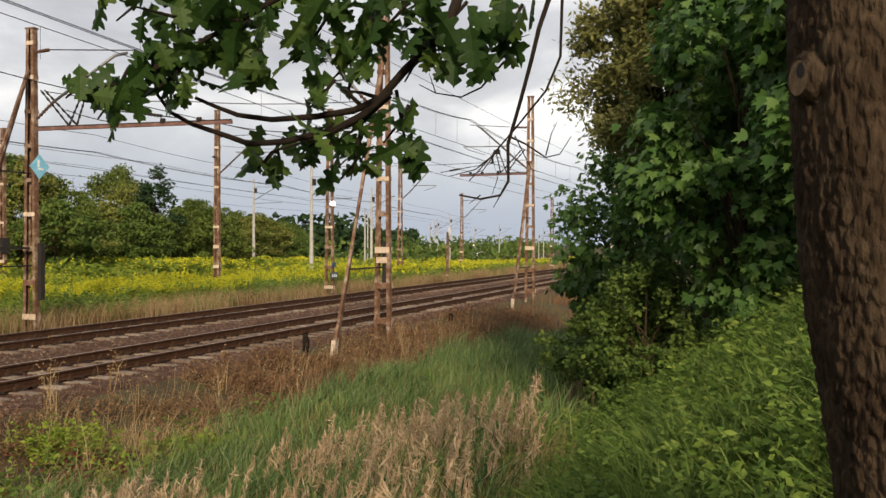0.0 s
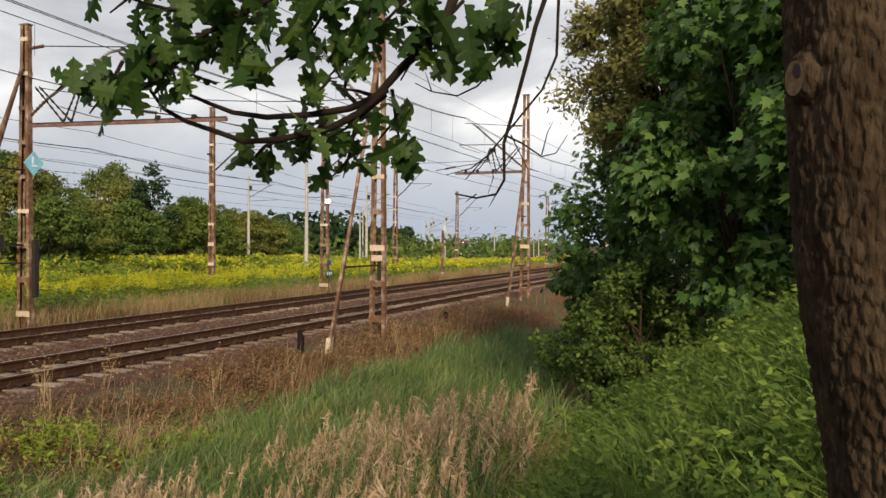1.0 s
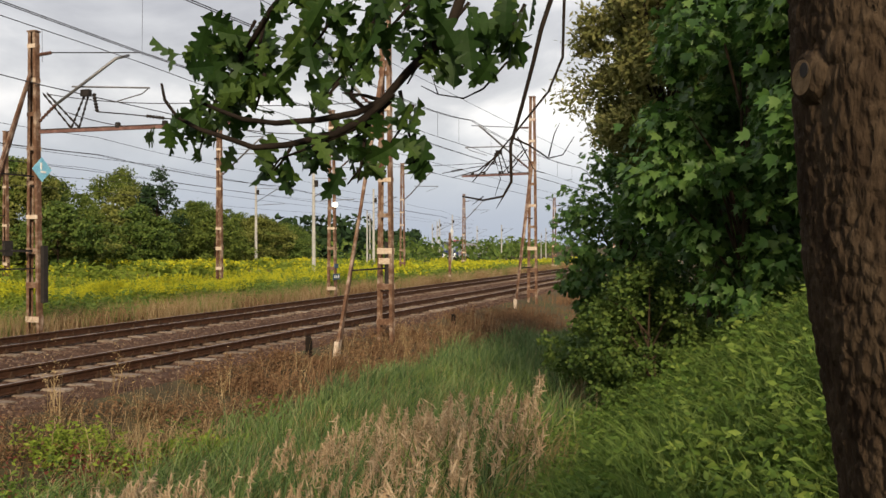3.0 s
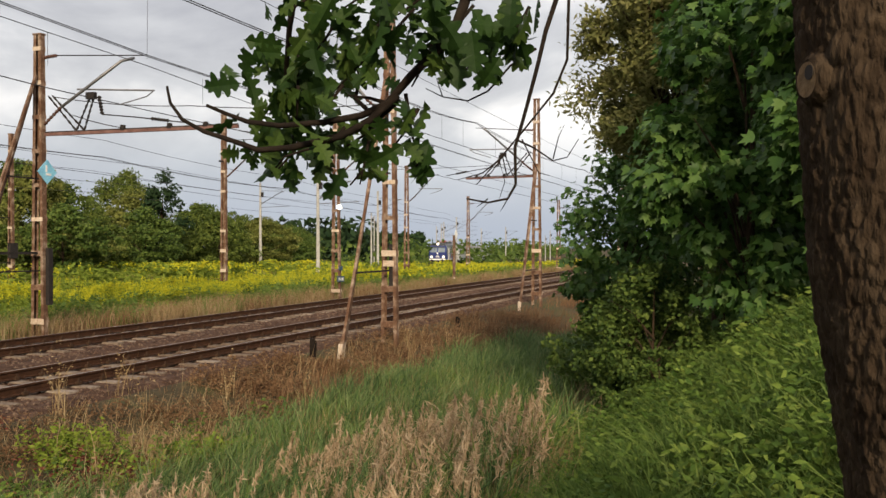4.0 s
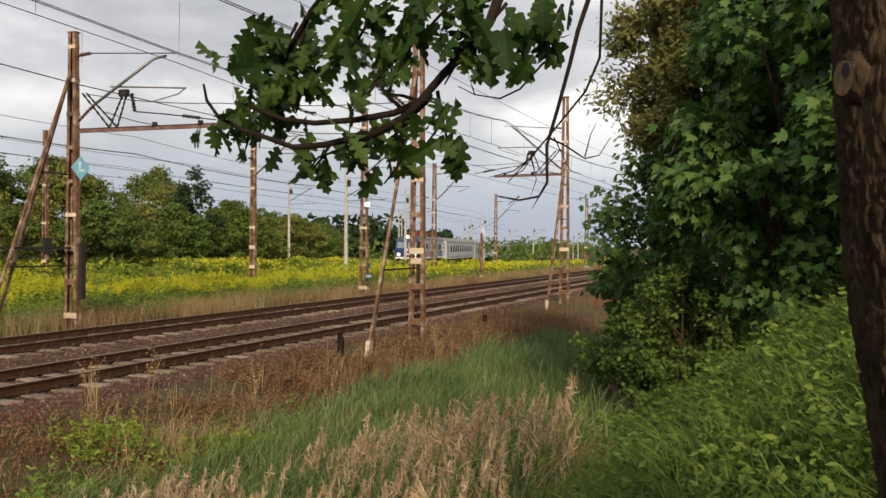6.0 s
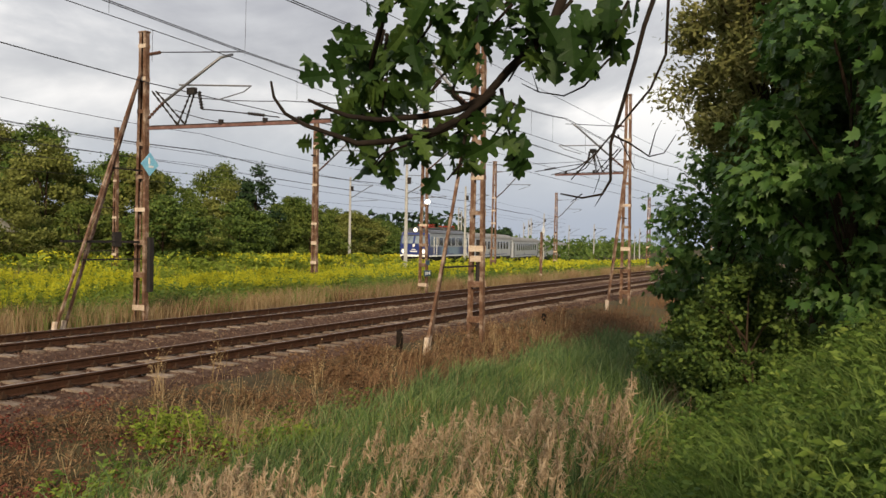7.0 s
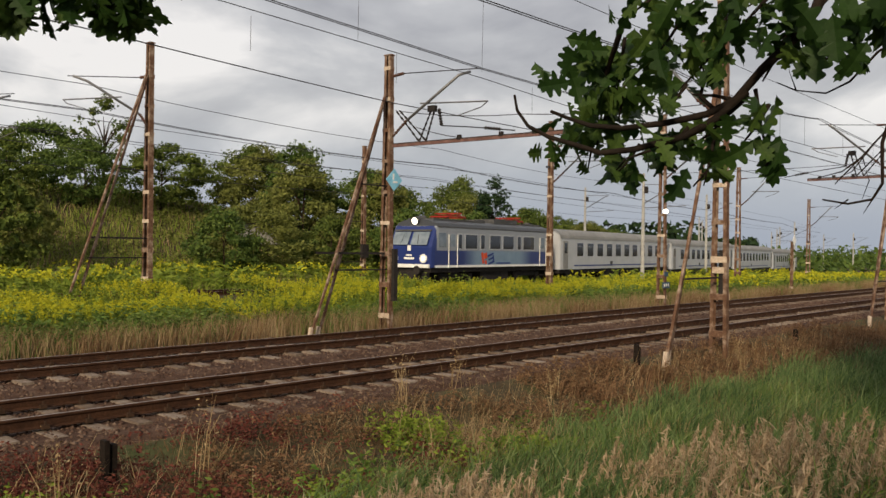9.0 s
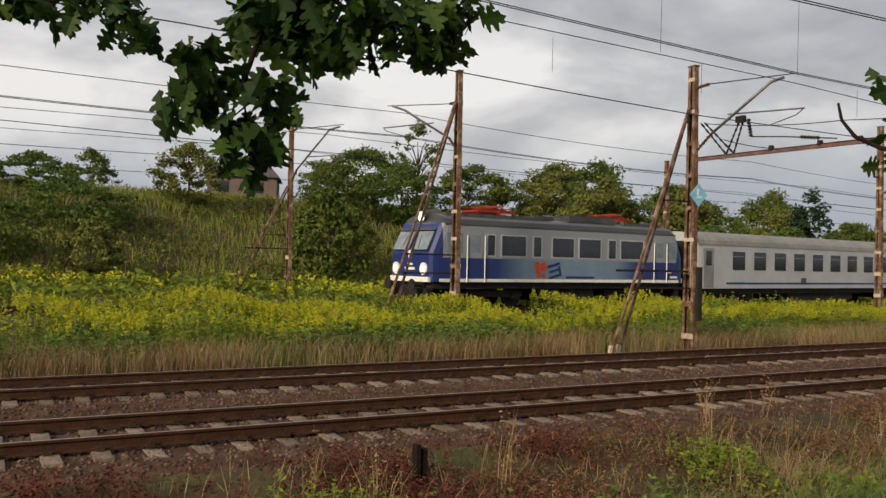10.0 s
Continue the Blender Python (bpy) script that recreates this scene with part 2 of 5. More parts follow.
def flakes(name, P, size, material, flat=0.3, long=1.0, hang=0.0, wide=0.30, out=None):
    """Small folded leaves or petals at P, turned at random; flat: how far they lie level; out: the way they face, if not at random."""
    n = len(P)
    s = np.broadcast_to(size, n) * RNG.uniform(0.6, 1.3, n)
    d = RNG.normal(size=(n, 3))
    d[:, 2] = d[:, 2] * (1 - flat) - hang
    d /= np.linalg.norm(d, axis=1)[:, None]
    e = np.cross(d, RNG.normal(size=(n, 3)) if out is None else out + RNG.normal(0, 0.45, (n, 3)))
    e /= np.linalg.norm(e, axis=1)[:, None]
    nn = np.cross(d, e)
    a = d * (s * 0.5 * long)[:, None]
    b = e * (s * wide)[:, None]
    c = nn * (s * 0.10)[:, None]
    V = np.stack([P - a, P + b + c, P + a, P - b + c], 1).reshape(-1, 3)
    k = np.arange(n)[:, None] * 4
    return np_mesh(name, V, [k + np.array([0, 1, 2]), k + np.array([0, 2, 3])], material)


def lobed(name, P, size, material, outline, out):
    """Leaves of a lobed outline as one mesh, tips drooping, blades facing out."""
    n, m = len(P), len(outline)
    s = np.broadcast_to(size, n) * RNG.uniform(0.6, 1.25, n)
    d = RNG.normal(0, 0.45, (n, 3)) + out * 0.5
    d[:, 2] -= 0.8
    d /= np.linalg.norm(d, axis=1)[:, None]
    e = np.cross(d, out + np.array([0, 0, 0.35]) + RNG.normal(0, 0.40, (n, 3)))
    e /= np.linalg.norm(e, axis=1)[:, None]
    nn = np.cross(d, e)
    o = np.array(outline)
    fold = -np.abs(o[:, 0]) * 0.28 - o[:, 1] ** 2 * 0.12
    V = P[:, None] + s[:, None, None] * (o[None, :, 1, None] * d[:, None] + o[None, :, 0, None] * e[:, None] + fold[None, :, None] * nn[:, None])
    V = np.concatenate([P[:, None], V], 1).reshape(-1, 3)
    k = np.arange(n)[:, None] * (m + 1)
    F = np.concatenate([k + np.array([0, 1 + i, 1 + (i + 1) % m]) for i in range(m - 1)], 0)
    return np_mesh(name, V, F, material)


MAPLE = [(0.02, -0.05), (0.28, -0.02), (0.52, 0.16), (0.30, 0.30), (0.46, 0.62), (0.18, 0.52), (0.0, 0.95), (-0.18, 0.52), (-0.46, 0.62), (-0.30, 0.30), (-0.52, 0.16), (-0.28, -0.02), (-0.02, -0.05)]


# ---- the lie of the land ----
def train_y(x):
    """Across-place of the curved track's middle."""
    u = np.maximum(np.asarray(x, float) + 4, 0)
    return 19.283 + 0.1194 * (np.asarray(x, float) + 4) + u * u * 0.000345


def rail_z(x):
    """Height of the curved track, which falls gently away."""
    return 0.353 - 0.011 * (np.clip(np.asarray(x, float), -40, 260) - 10)


def fall(x, y):
    """How far the field beyond the near tracks lies lower towards the distance."""
    return 0.011 * np.clip(np.asarray(x, float) - 10, 0, 250) * np.clip((np.asarray(y, float) - 9) / 8, 0, 1)


PROF = np.array([(-3000, 4.0), (-60, 3.2), (-18, 2.2), (-15, 1.75), (-13.5, 1.35), (-12, 0.82), (-10.5, 0.25), (-9, -0.2), (-7.5, -0.55), (-6, -0.78), (-4.5, -0.80), (-3.2, -0.62), (-2.3, -0.50), (-1.5, -0.30), (7.3, -0.30), (8.0, -0.42), (9, -0.5), (12, -0.45), (30000, -0.45)])
FAR = np.array([(-400, -0.45), (-6, -0.45), (-3.2, -0.05), (-2.2, 0.07), (7, 0.07), (9, 0.05), (14, 0.4), (19, 1.6), (30, 6.0), (40, 7.2), (80, 8.0), (4000, 9.0)])


def ground_z(x, y):
    x, y = np.asarray(x, float), np.asarray(y, float)
    near = np.interp(y, PROF[:, 0], PROF[:, 1])
    v = y - train_y(np.minimum(x, 260))
    far = np.interp(v, FAR[:, 0], FAR[:, 1])
    fade = np.clip((70 - x) / 50, 0.10, 1) * np.clip((x + 260) / 200, 0, 1)
    far = np.where(far > 0.4, 0.4 + (far - 0.4) * fade, far)
    z = np.where(y > 11, np.maximum(near, far), near)
    bump = np.clip((-10.5 - y) / 1.9, 0, 1) * np.clip((x + 18.6) / 3, 0, 1) * 0.60
    rough = 0.05 * np.sin(x * 1.7 + 0.6 * y) * np.sin(y * 1.3 - 0.4 * x) * np.where((y > -3) & (y < 8.5), 0.0, 1.0)
    return z + bump + rough - fall(x, y)


def spread(fine0, fine1, step, far0, far1, n=46):
    mid = np.arange(fine0, fine1 + 1e-6, step)
    lo = fine0 - np.geomspace(step, fine0 - far0, n)[::-1]
    hi = fine1 + np.geomspace(step, far1 - fine1, n)
    return np.concatenate([lo, mid, hi])


def make_ground():
    xs, ys = spread(-45, 60, 0.6, -2400, 2400), spread(-16, 30, 0.35, -2400, 2400)
    X, Y = np.meshgrid(xs, ys)
    V = np.stack([X, Y, ground_z(X, Y)], -1).reshape(-1, 3)
    w = len(xs)
    i, j = np.meshgrid(np.arange(w - 1), np.arange(len(ys) - 1))
    k = (j * w + i).ravel()[:, None]
    me = np_mesh("ground", V, k + np.array([0, 1, w + 1, w]), SOIL)
    me.shade_smooth()
    tagged(new("ground", me), "rough earth banks and verge beside the railway", "ground", kind="structure")


make_ground()


def scatter(n, x0, x1, y0, y1, keep=None, bias=None):
    """Random places on the ground in a stretch of the plan."""
    x, y = RNG.uniform(x0, x1, n), RNG.uniform(y0, y1, n)
    if bias is not None:
        x = x0 + (x1 - x0) * RNG.random(n) ** bias
    if keep is not None:
        k = keep(x, y)
        x, y = x[k], y[k]
    return np.stack([x, y, ground_z(x, y) - 0.02], 1)


def patchy(x, y, s=0.5, level=0.5, seed=0.0):
    """True in irregular patches."""
    a = np.sin(x * s + seed) * np.cos(y * s * 1.3 - seed) + 0.6 * np.sin(x * s * 2.3 + y * s * 1.9 + 2 * seed) + RNG.normal(0, 0.35, len(x))
    return a > (level - 0.5) * 2


# ---- railway ----
RAIL_Y = (0.0, 1.505, 4.62, 6.125)
RAIL_PROFILE = [(-0.075, -0.17), (0.075, -0.17), (0.075, -0.158), (0.012, -0.140), (0.010, -0.045), (0.036, -0.034), (0.036, -0.006), (0.028, 0.0), (-0.028, 0.0), (-0.036, -0.006), (-0.036, -0.034), (-0.010, -0.045), (-0.012, -0.140), (-0.075, -0.158)]


def rail_mesh(name, line, mats):
    """A rail of the usual section along a line of (x, y, z, heading)."""
    g = Geo()
    m = len(RAIL_PROFILE)
    for x, y, z, h in line:
        for a, b in RAIL_PROFILE:
            g.v.append((x - math.sin(h) * a, y + math.cos(h) * a, z + b))
    for i in range(len(line) - 1):
        for j in range(m):
            a, b = i * m + j, i * m + (j + 1) % m
            g.f.append((a, a + m, b + m, b))
    me = g.data(name, mats[0])
    me.materials.append(mats[1])
    for i, p in enumerate(me.polygons):
        if i % m == 7:
            p.material_index = 1
    return me


def sleeper_mesh():
    g = Geo()
    # pre-stressed block with a waist between the rail seats
    xs = [(-1.30, 0.13, -0.18), (-0.45, 0.13, -0.172), (0.0, 0.11, -0.205), (0.45, 0.13, -0.172), (1.30, 0.13, -0.18)]
    for y, w, top in xs:
        g.v += [(-w, y, -0.36), (-w * 0.85, y, top), (w * 0.85, y, top), (w, y, -0.36)]
    for i in range(len(xs) - 1):
        a = i * 4
        g.f += [(a, a + 1, a + 5, a + 4), (a + 1, a + 2, a + 6, a + 5), (a + 2, a + 3, a + 7, a + 6)]
    g.f += [(0, 3, 2, 1), (16, 17, 18, 19)]
    return g.data("sleeper", SLEEPER)


def make_tracks():
    for i, y0 in enumerate((RAIL_Y[0], RAIL_Y[2])):
        tr = empty(f"track_{i + 1}", label="rusty rails on pale sleepers in brown ballast", category="railway track", kind="structure")
        for y in (y0, y0 + 1.505):
            part("rail", rail_mesh("rail", [(-400, y, 0, 0), (-30, y, 0, 0), (60, y, 0, 0), (900, y, 0, 0)], (RAIL, RAILTOP)), None, tr, "rust-brown steel rail with worn head")
    # the curved line of the train
    tr = empty("track_3", label="curved railway track hidden in goldenrod", category="railway track", kind="structure")
    xs = list(np.arange(-300, 300, 6.0))
    for o in (-0.75, 0.75):
        line = []
        for x in xs:
            h = math.atan2(float(train_y(x + 1) - train_y(x - 1)), 2)
            line.append((x - math.sin(h) * o, float(train_y(x)) + math.cos(h) * o, float(rail_z(x)), h))
        part("rail", rail_mesh("rail", line, (RAIL, RAILTOP)), None, tr)
    # ballast bed and loose stones
    bed = Geo()
    sec = [(-2.1, -0.56), (-1.0, -0.225), (2.5, -0.225), (3.05, -0.33), (3.6, -0.225), (7.1, -0.225), (8.0, -0.55)]
    xs = [-400, -60, -30, 0, 30, 60, 120, 300, 900]
    for x in xs:
        for y, z in sec:
            bed.v.append((x, y, z))
    m = len(sec)
    for i in range(len(xs) - 1):
        for j in range(m - 1):
            a = i * m + j
            bed.f.append((a, a + m, a + m + 1, a + 1))
    tagged(part("ballast_bed", bed, BALLAST), "brown crushed-stone ballast bed under two tracks", "ballast", kind="structure")
    n = 60000
    x, y = -30 + 75 * RNG.random(n) ** 1.5, RNG.uniform(-2.2, 7.8, n)
    z = np.interp(y, [s[0] for s in sec], [s[1] for s in sec])
    r = RNG.uniform(0.022, 0.05, n) * np.where(x > 8, 1.3, 1)
    O = np.array([(1, 0, 0), (0, 1, 0), (-1, 0, 0), (0, -1, 0), (0, 0, 0.8), (0, 0, -0.8)])
    J = RNG.uniform(0.6, 1.3, (n, 6, 1))
    ang = RNG.uniform(0, 6.28, n)
    c, s = np.cos(ang), np.sin(ang)
    Ox = O[None, :, 0] * c[:, None] - O[None, :, 1] * s[:, None]
    Oy = O[None, :, 0] * s[:, None] + O[None, :, 1] * c[:, None]
    V = np.stack([Ox, Oy, np.broadcast_to(O[:, 2], (n, 6))], -1) * J * r[:, None, None] + np.stack([x, y, z], 1)[:, None]
    k = np.arange(n)[:, None] * 6
    F = np.concatenate([k + np.array(t) for t in ((0, 1, 4), (1, 2, 4), (2, 3, 4), (3, 0, 4), (1, 0, 5), (2, 1, 5), (3, 2, 5), (0, 3, 5))], 0)
    tagged(new("ballast_stones", np_mesh("ballast_stones", V.reshape(-1, 3), F, STONE)), "loose brown ballast stones between the rails", "gravel", kind="stuff")


def make_sleepers():
    """Pale sleepers one by one along the stretch that the camera passes, the rest joined."""
    me = sleeper_mesh()
    clips = Geo()
    for i, y0 in enumerate((RAIL_Y[0], RAIL_Y[2])):
        tr = bpy.data.objects[f"track_{i + 1}"]
        x = -34.0 + 0.3 * i
        k = 0
        rest = Geo()
        while x < 150:
            dz, turn = random.uniform(-0.035, 0.008), random.gauss(0, 0.9)
            if k < 148:
                s = new("sleeper", me)
                s.parent = tr
                s.matrix_basis = pose(x + random.gauss(0, 0.015), y0 + 0.752 + random.gauss(0, 0.02), dz, 0, 0, turn)
                for y in (y0, y0 + 1.505):
                    for q in (-0.10, 0.10):
                        clips.box((x, y + q, -0.145), (0.10, 0.07, 0.06)).box((x, y + q * 1.05, -0.10), (0.03, 0.03, 0.07))
            else:
                rest.box((x, y0 + 0.752, -0.27), (0.24, 2.6, 0.18))
            x += 0.62
            k += 1
        far = part("sleepers", rest, SLEEPER, tr)
        far["kind"] = "stuff"
    tagged(part("rail_clips", clips, CLIP), "rusty rail clips on the sleepers", "rail clip", kind="stuff")


make_tracks()
make_sleepers()


# ---- masts and wires ----
def lattice_mast(m, height, base=0.50, top=0.27, label="rust-streaked steel catenary mast of two channels", strut=None, group="catenary masts", name="catenary_mast", z0=-0.6, side=0.17):
    """Two channel legs joined by batten plates, stood in the ground; strut: (dx, dy, z_top) of a pair of raking braces."""
    root = empty(name, m, label, "mast", group)
    h = height
    for sgn in (-1, 1):
        g = Geo()
        e, t, k = side / 2, 0.014, 0.10
        sec = [(0, -e), (0, e), (-k, e), (-k, e - t), (-t, e - t), (-t, -e + t), (-k, -e + t), (-k, -e)]
        levels = [z0 + (h - z0) * i / 6 for i in range(7)]
        for z in levels:
            x = sgn * (base + (top - base) * (z - z0) / (h - z0)) / 2
            g.v += [(b, x + sgn * a, z) for a, b in sec]
        for i in range(6):
            g.f += [(i * 8 + j, i * 8 + (j + 1) % 8, i * 8 + 8 + (j + 1) % 8, i * 8 + 8 + j) for j in range(8)]
        g.f.append(tuple(range(48, 56)))
        part("leg", g, RUST, root)
    z = 0.15
    while z < h - 0.2:
        w = base + (top - base) * (z - z0) / (h - z0)
        for q in (-1, 1):
            part("batten_plate", Geo().box((q * (side / 2 + 0.008), 0, z), (0.012, w + 0.02, 0.17 if z < 2.5 else 0.12)), PEEL if random.random() < 0.5 else RUST, root)
        z += 1.02
    part("cap", Geo().box((0, 0, h), (side + 0.04, top + 0.06, 0.04)), RUST, root)
    if strut:
        dx, dy, zt = strut
        for q in (-0.13, 0.13):
            w = 0.2
            part("strut", Geo().bar((dx + q * 1.7, dy + q * 0.6, z0 + 0.05), (math.copysign(w * 0.6, dx) + q * 0.5, dy * 0.1 + q * 0.5, zt), 0.07, 0.065), RUST, root, "leaning rusty steel brace")
            part("strut_shoe", Geo().bar((dx + q * 1.7, dy + q * 0.6, z0 + 0.05), (dx * 0.97 + q * 1.66, dy + q * 0.6, z0 + 0.55), 0.10, 0.09), PEEL, root, "pale painted lower end of the brace")
        for f in (0.28, 0.62):
            z = z0 + (zt - z0) * f
            part("strut_tie", Geo().bar((dx * (1 - f), dy * (1 - f), z), (0, 0, z), 0.045), DARK, root)
        part("strut_foot", Geo().box((dx, dy, z0 + 0.02), (0.62, 0.36, 0.2)), CONC, root, "pale concrete footing")
    return root


def insulator(a, b, r=0.06):
    g = Geo()
    a, b = Vector(a), Vector(b)
    k = 13
    pts = [a.lerp(b, i / (k - 1)) for i in range(k)]
    return g.tube(pts, [r * (1.0 if i % 2 else 0.45) for i in range(k)], 8)


def cantilever(mast, dy, tip_z, low_z, dx=0.35, boom=0.0, boom_z=5.75):
    """Bracket arm from a mast out over a track: raking tube, stay with insulator, registration arm, and where it has one a long boom."""
    s = math.copysign(1, dy)
    y0 = s * 0.18
    part("arm", Geo().tube([(0.05, y0 + s * 0.55, low_z + 0.45), (dx * 0.7, dy * 0.80, tip_z - 0.15), (dx, dy * 0.86, tip_z)], 0.045, 8), GALV, mast, "grey steel bracket tube", True)
    part("arm_insulator", insulator((0.02, y0, low_z), (0.05, y0 + s * 0.6, low_z + 0.48)), INSUL, mast)
    part("stay", Geo().tube([(0, y0 + s * 0.5, tip_z - 0.03), (dx, dy, tip_z + 0.05)], 0.018, 6), WIRE, mast)
    part("stay_insulator", insulator((0, y0, tip_z - 0.06), (0, y0 + s * 0.5, tip_z - 0.03)), INSUL, mast)
    part("registration_arm", Geo().tube([(dx * 0.3, dy * 0.38, low_z + 1.05), (dx, dy * 1.12, low_z + 1.02)], 0.026, 8), GALV, mast)
    part("steady_arm", Geo().tube([(dx, dy * 1.1, low_z + 1.0), (dx, dy * 1.02, low_z + 0.86), (dx * 0.8, dy * 0.74, low_z + 0.62)], 0.018, 6), GALV, mast)
    if boom:
        end = Vector((0.75, y0 + s * boom, boom_z + 0.03))
        part("boom", Geo().bar((0.06, y0 - s * 0.1, boom_z), end, 0.10, 0.09), PINK, mast, "faded red steel boom")
        part("boom_rail", Geo().bar((0.06, y0 - s * 0.1, boom_z + 0.07), end + Vector((0, 0, 0.07)), 0.03), DARK, mast)
        low = Vector((0.16, y0 + s * 1.05, boom_z + 0.08))
        for q in (0.0, 0.30):       # paired insulator rods, as a W
            part("hanger_rod", insulator((0.05, y0 + s * (0.12 + q * 0.5), boom_z + 1.15), low + Vector((0.03, s * q, 0)), 0.04), DARK, mast)
            part("hanger_rod", insulator((0.3, y0 + s * (1.45 + q * 0.5), boom_z + 1.05), low + Vector((0.03, s * q, 0)), 0.04), DARK, mast)
        part("drop_insulator", insulator((0.35, y0 + s * 1.75, boom_z + 1.1), (0.37, y0 + s * 1.85, boom_z + 0.55), 0.07), DARK, mast)
        part("jumper_cable", Geo().tube([(0.37, y0 + s * 1.85, boom_z + 0.55), (0.45, y0 + s * 3.0, boom_z + 0.42), (0.6, y0 + s * 4.6, boom_z + 0.2)], 0.02, 6), DARK, mast)
        part("jumper_insulator", insulator((0.50, y0 + s * 3.5, boom_z + 0.36), (0.55, y0 + s * 4.1, boom_z + 0.27), 0.06), DARK, mast)
        part("top_clamp", Geo().box((0.25, y0 + s * 1.55, boom_z + 1.1), (0.14, 0.3, 0.2)), DARK, mast)
        for f in (0.42, 0.66, 0.84):
            part("boom_bracket", Geo().box((0.75 * f, y0 + s * boom * f, boom_z + 0.12), (0.10, 0.12, 0.14)), DARK, mast)


def mast_along(x, y, z, h, **k):
    return lattice_mast(pose(x, y, z), h, **k)


def signboard(mast, z, size, material, turn=45, y=-0.2, name="signboard", label=""):
    r = Euler((0, radians(turn), 0)).to_matrix()
    return part(name, Geo().box((0, y, z), (size, 0.02, size), r), material, mast, label)


BLUE = mat("sign_blue", [(0.16, 0.42, 0.60), (0.26, 0.54, 0.70)], 4, 0.5, fine=30)
WHITE = mat("white_paint", [(0.62, 0.62, 0.60), (0.80, 0.80, 0.78)], 5, 0.6, fine=20)
SIGNDARK = mat("sign_dark", [(0.03, 0.06, 0.09), (0.06, 0.10, 0.14)], 4, 0.5)


def make_masts():
    a = mast_along(0, 8.3, 0, 8.75, strut=(-3.1, 0, 7.5), label="rusty catenary mast with blue diamond board beside the track")
    cantilever(a, -2.9, 8.1, 6.05, 1.2, boom=6.3)
    sb = signboard(a, 4.62, 0.52, BLUE, y=-0.3, label="sky-blue diamond board with a white mark")
    part("board_mark", Geo().box((-0.04, -0.315, 4.72), (0.06, 0.01, 0.2)).box((0.04, -0.315, 4.55), (0.2, 0.01, 0.06)), WHITE, sb)
    part("cabinet", Geo().box((0.05, -0.33, 1.5), (0.16, 0.13, 1.7)), DARK, a, "black steel cabinet on the mast")
    part("crossbar", Geo().bar((-3.0, 0, 2.2), (0.2, 0, 2.2), 0.07), DARK, a)
    b = mast_along(2.65, -2.0, 0, 9.6, strut=(-3.3, -0.1, 7.6), label="tall rusty catenary mast with raking braces near the ditch")
    part("cabinet", Geo().box((0, -0.10, 1.75), (0.12, 0.22, 1.4)), DARK, b)
    part("rung", Geo().box((-0.11, 0, 1.9), (0.02, 0.34, 0.17)), PEEL, b)
    cantilever(b, 2.75, 8.3, 6.2, 0.9)
    c = mast_along(19.9, -2.0, 0, 9.4, strut=(-3.2, 0, 6.2))
    cantilever(c, 2.75, 8.0, 6.0, -0.9, boom=3.6)
    d = mast_along(19.2, 8.3, 0, 9.2, label="rusty catenary mast with number board and round lamp")
    cantilever(d, -2.9, 8.1, 6.05, 0.9)
    part("lamp", Geo().disc((-0.10, -0.22, 4.4), (-0.8, -0.6, 0), 0.12, 0.30), glow("signal_glow", (1, 0.93, 0.8), 2.0), d, "small round white light")
    part("number_board", Geo().box((0, -0.25, 0.75), (0.75, 0.03, 0.3)), SIGNDARK, d)
    part("number_board", Geo().box((0, -0.25, 1.3), (0.4, 0.03, 0.22)), SIGNDARK, d)
    for q in (-0.2, 0.0, 0.2):
        part("board_mark", Geo().box((q, -0.27, 0.75), (0.09, 0.01, 0.14)), WHITE, d)
    e = mast_along(-4.25, 16.0, 0, 9.5, strut=(-3.3, -0.6, 8.4))
    cantilever(e, 2.9, 8.4, 6.6, -1.6)
    part("crossbar", Geo().bar((-2.2, -0.2, 2.6), (0.2, 0, 2.6), 0.06), DARK, e)
    f = mast_along(-6.8, 27.8, 0.2, 9.2, strut=(-3.1, 0, 5.6))
    cantilever(f, -2.9, 8.3, 5.9, 1.5)
    part("crossbar", Geo().bar((-2.2, 0, 2.6), (0.2, 0, 2.6), 0.06), DARK, f)
    g = mast_along(17.7, 14.0, 0, 9.2, base=0.36, top=0.24)
    cantilever(g, -2.6, 7.9, 6.0, 0.6)
    part("boom_bracket", Geo().box((0, 0.1, 6.8), (0.5, 0.1, 0.08)), DARK, g)
    h = mast_along(14.9, 25.4, 0.2, 8.2, strut=(-2.9, 0, 6.4), base=0.36, top=0.2)
    part("boom_bracket", Geo().box((0, -0.12, 2.0), (0.5, 0.2, 0.8)), DARK, h)
    for x, y, hh in ((70.6, 8.3, 7.4), (46, -2, 8.6), (97, -2, 8.8), (125, 8.3, 8.8), (44, 14.8, 9.2), (75, 20.0, 9.0)):
        k = mast_along(x, y, -float(fall(x, y)), hh)
        cantilever(k, -2.6 if y > 0 else 2.6, hh - 0.8, hh - 2.9, 0.5)
    # small lit board and lamp-topped posts along the line
    k = mast_along(38, 8.6, 0, 3.2, base=0.2, top=0.16, side=0.1, name="signal_post", label="slim signal post with a pale blue diamond", group="signal posts")
    signboard(k, 3.3, 0.5, WHITE, y=-0.15)


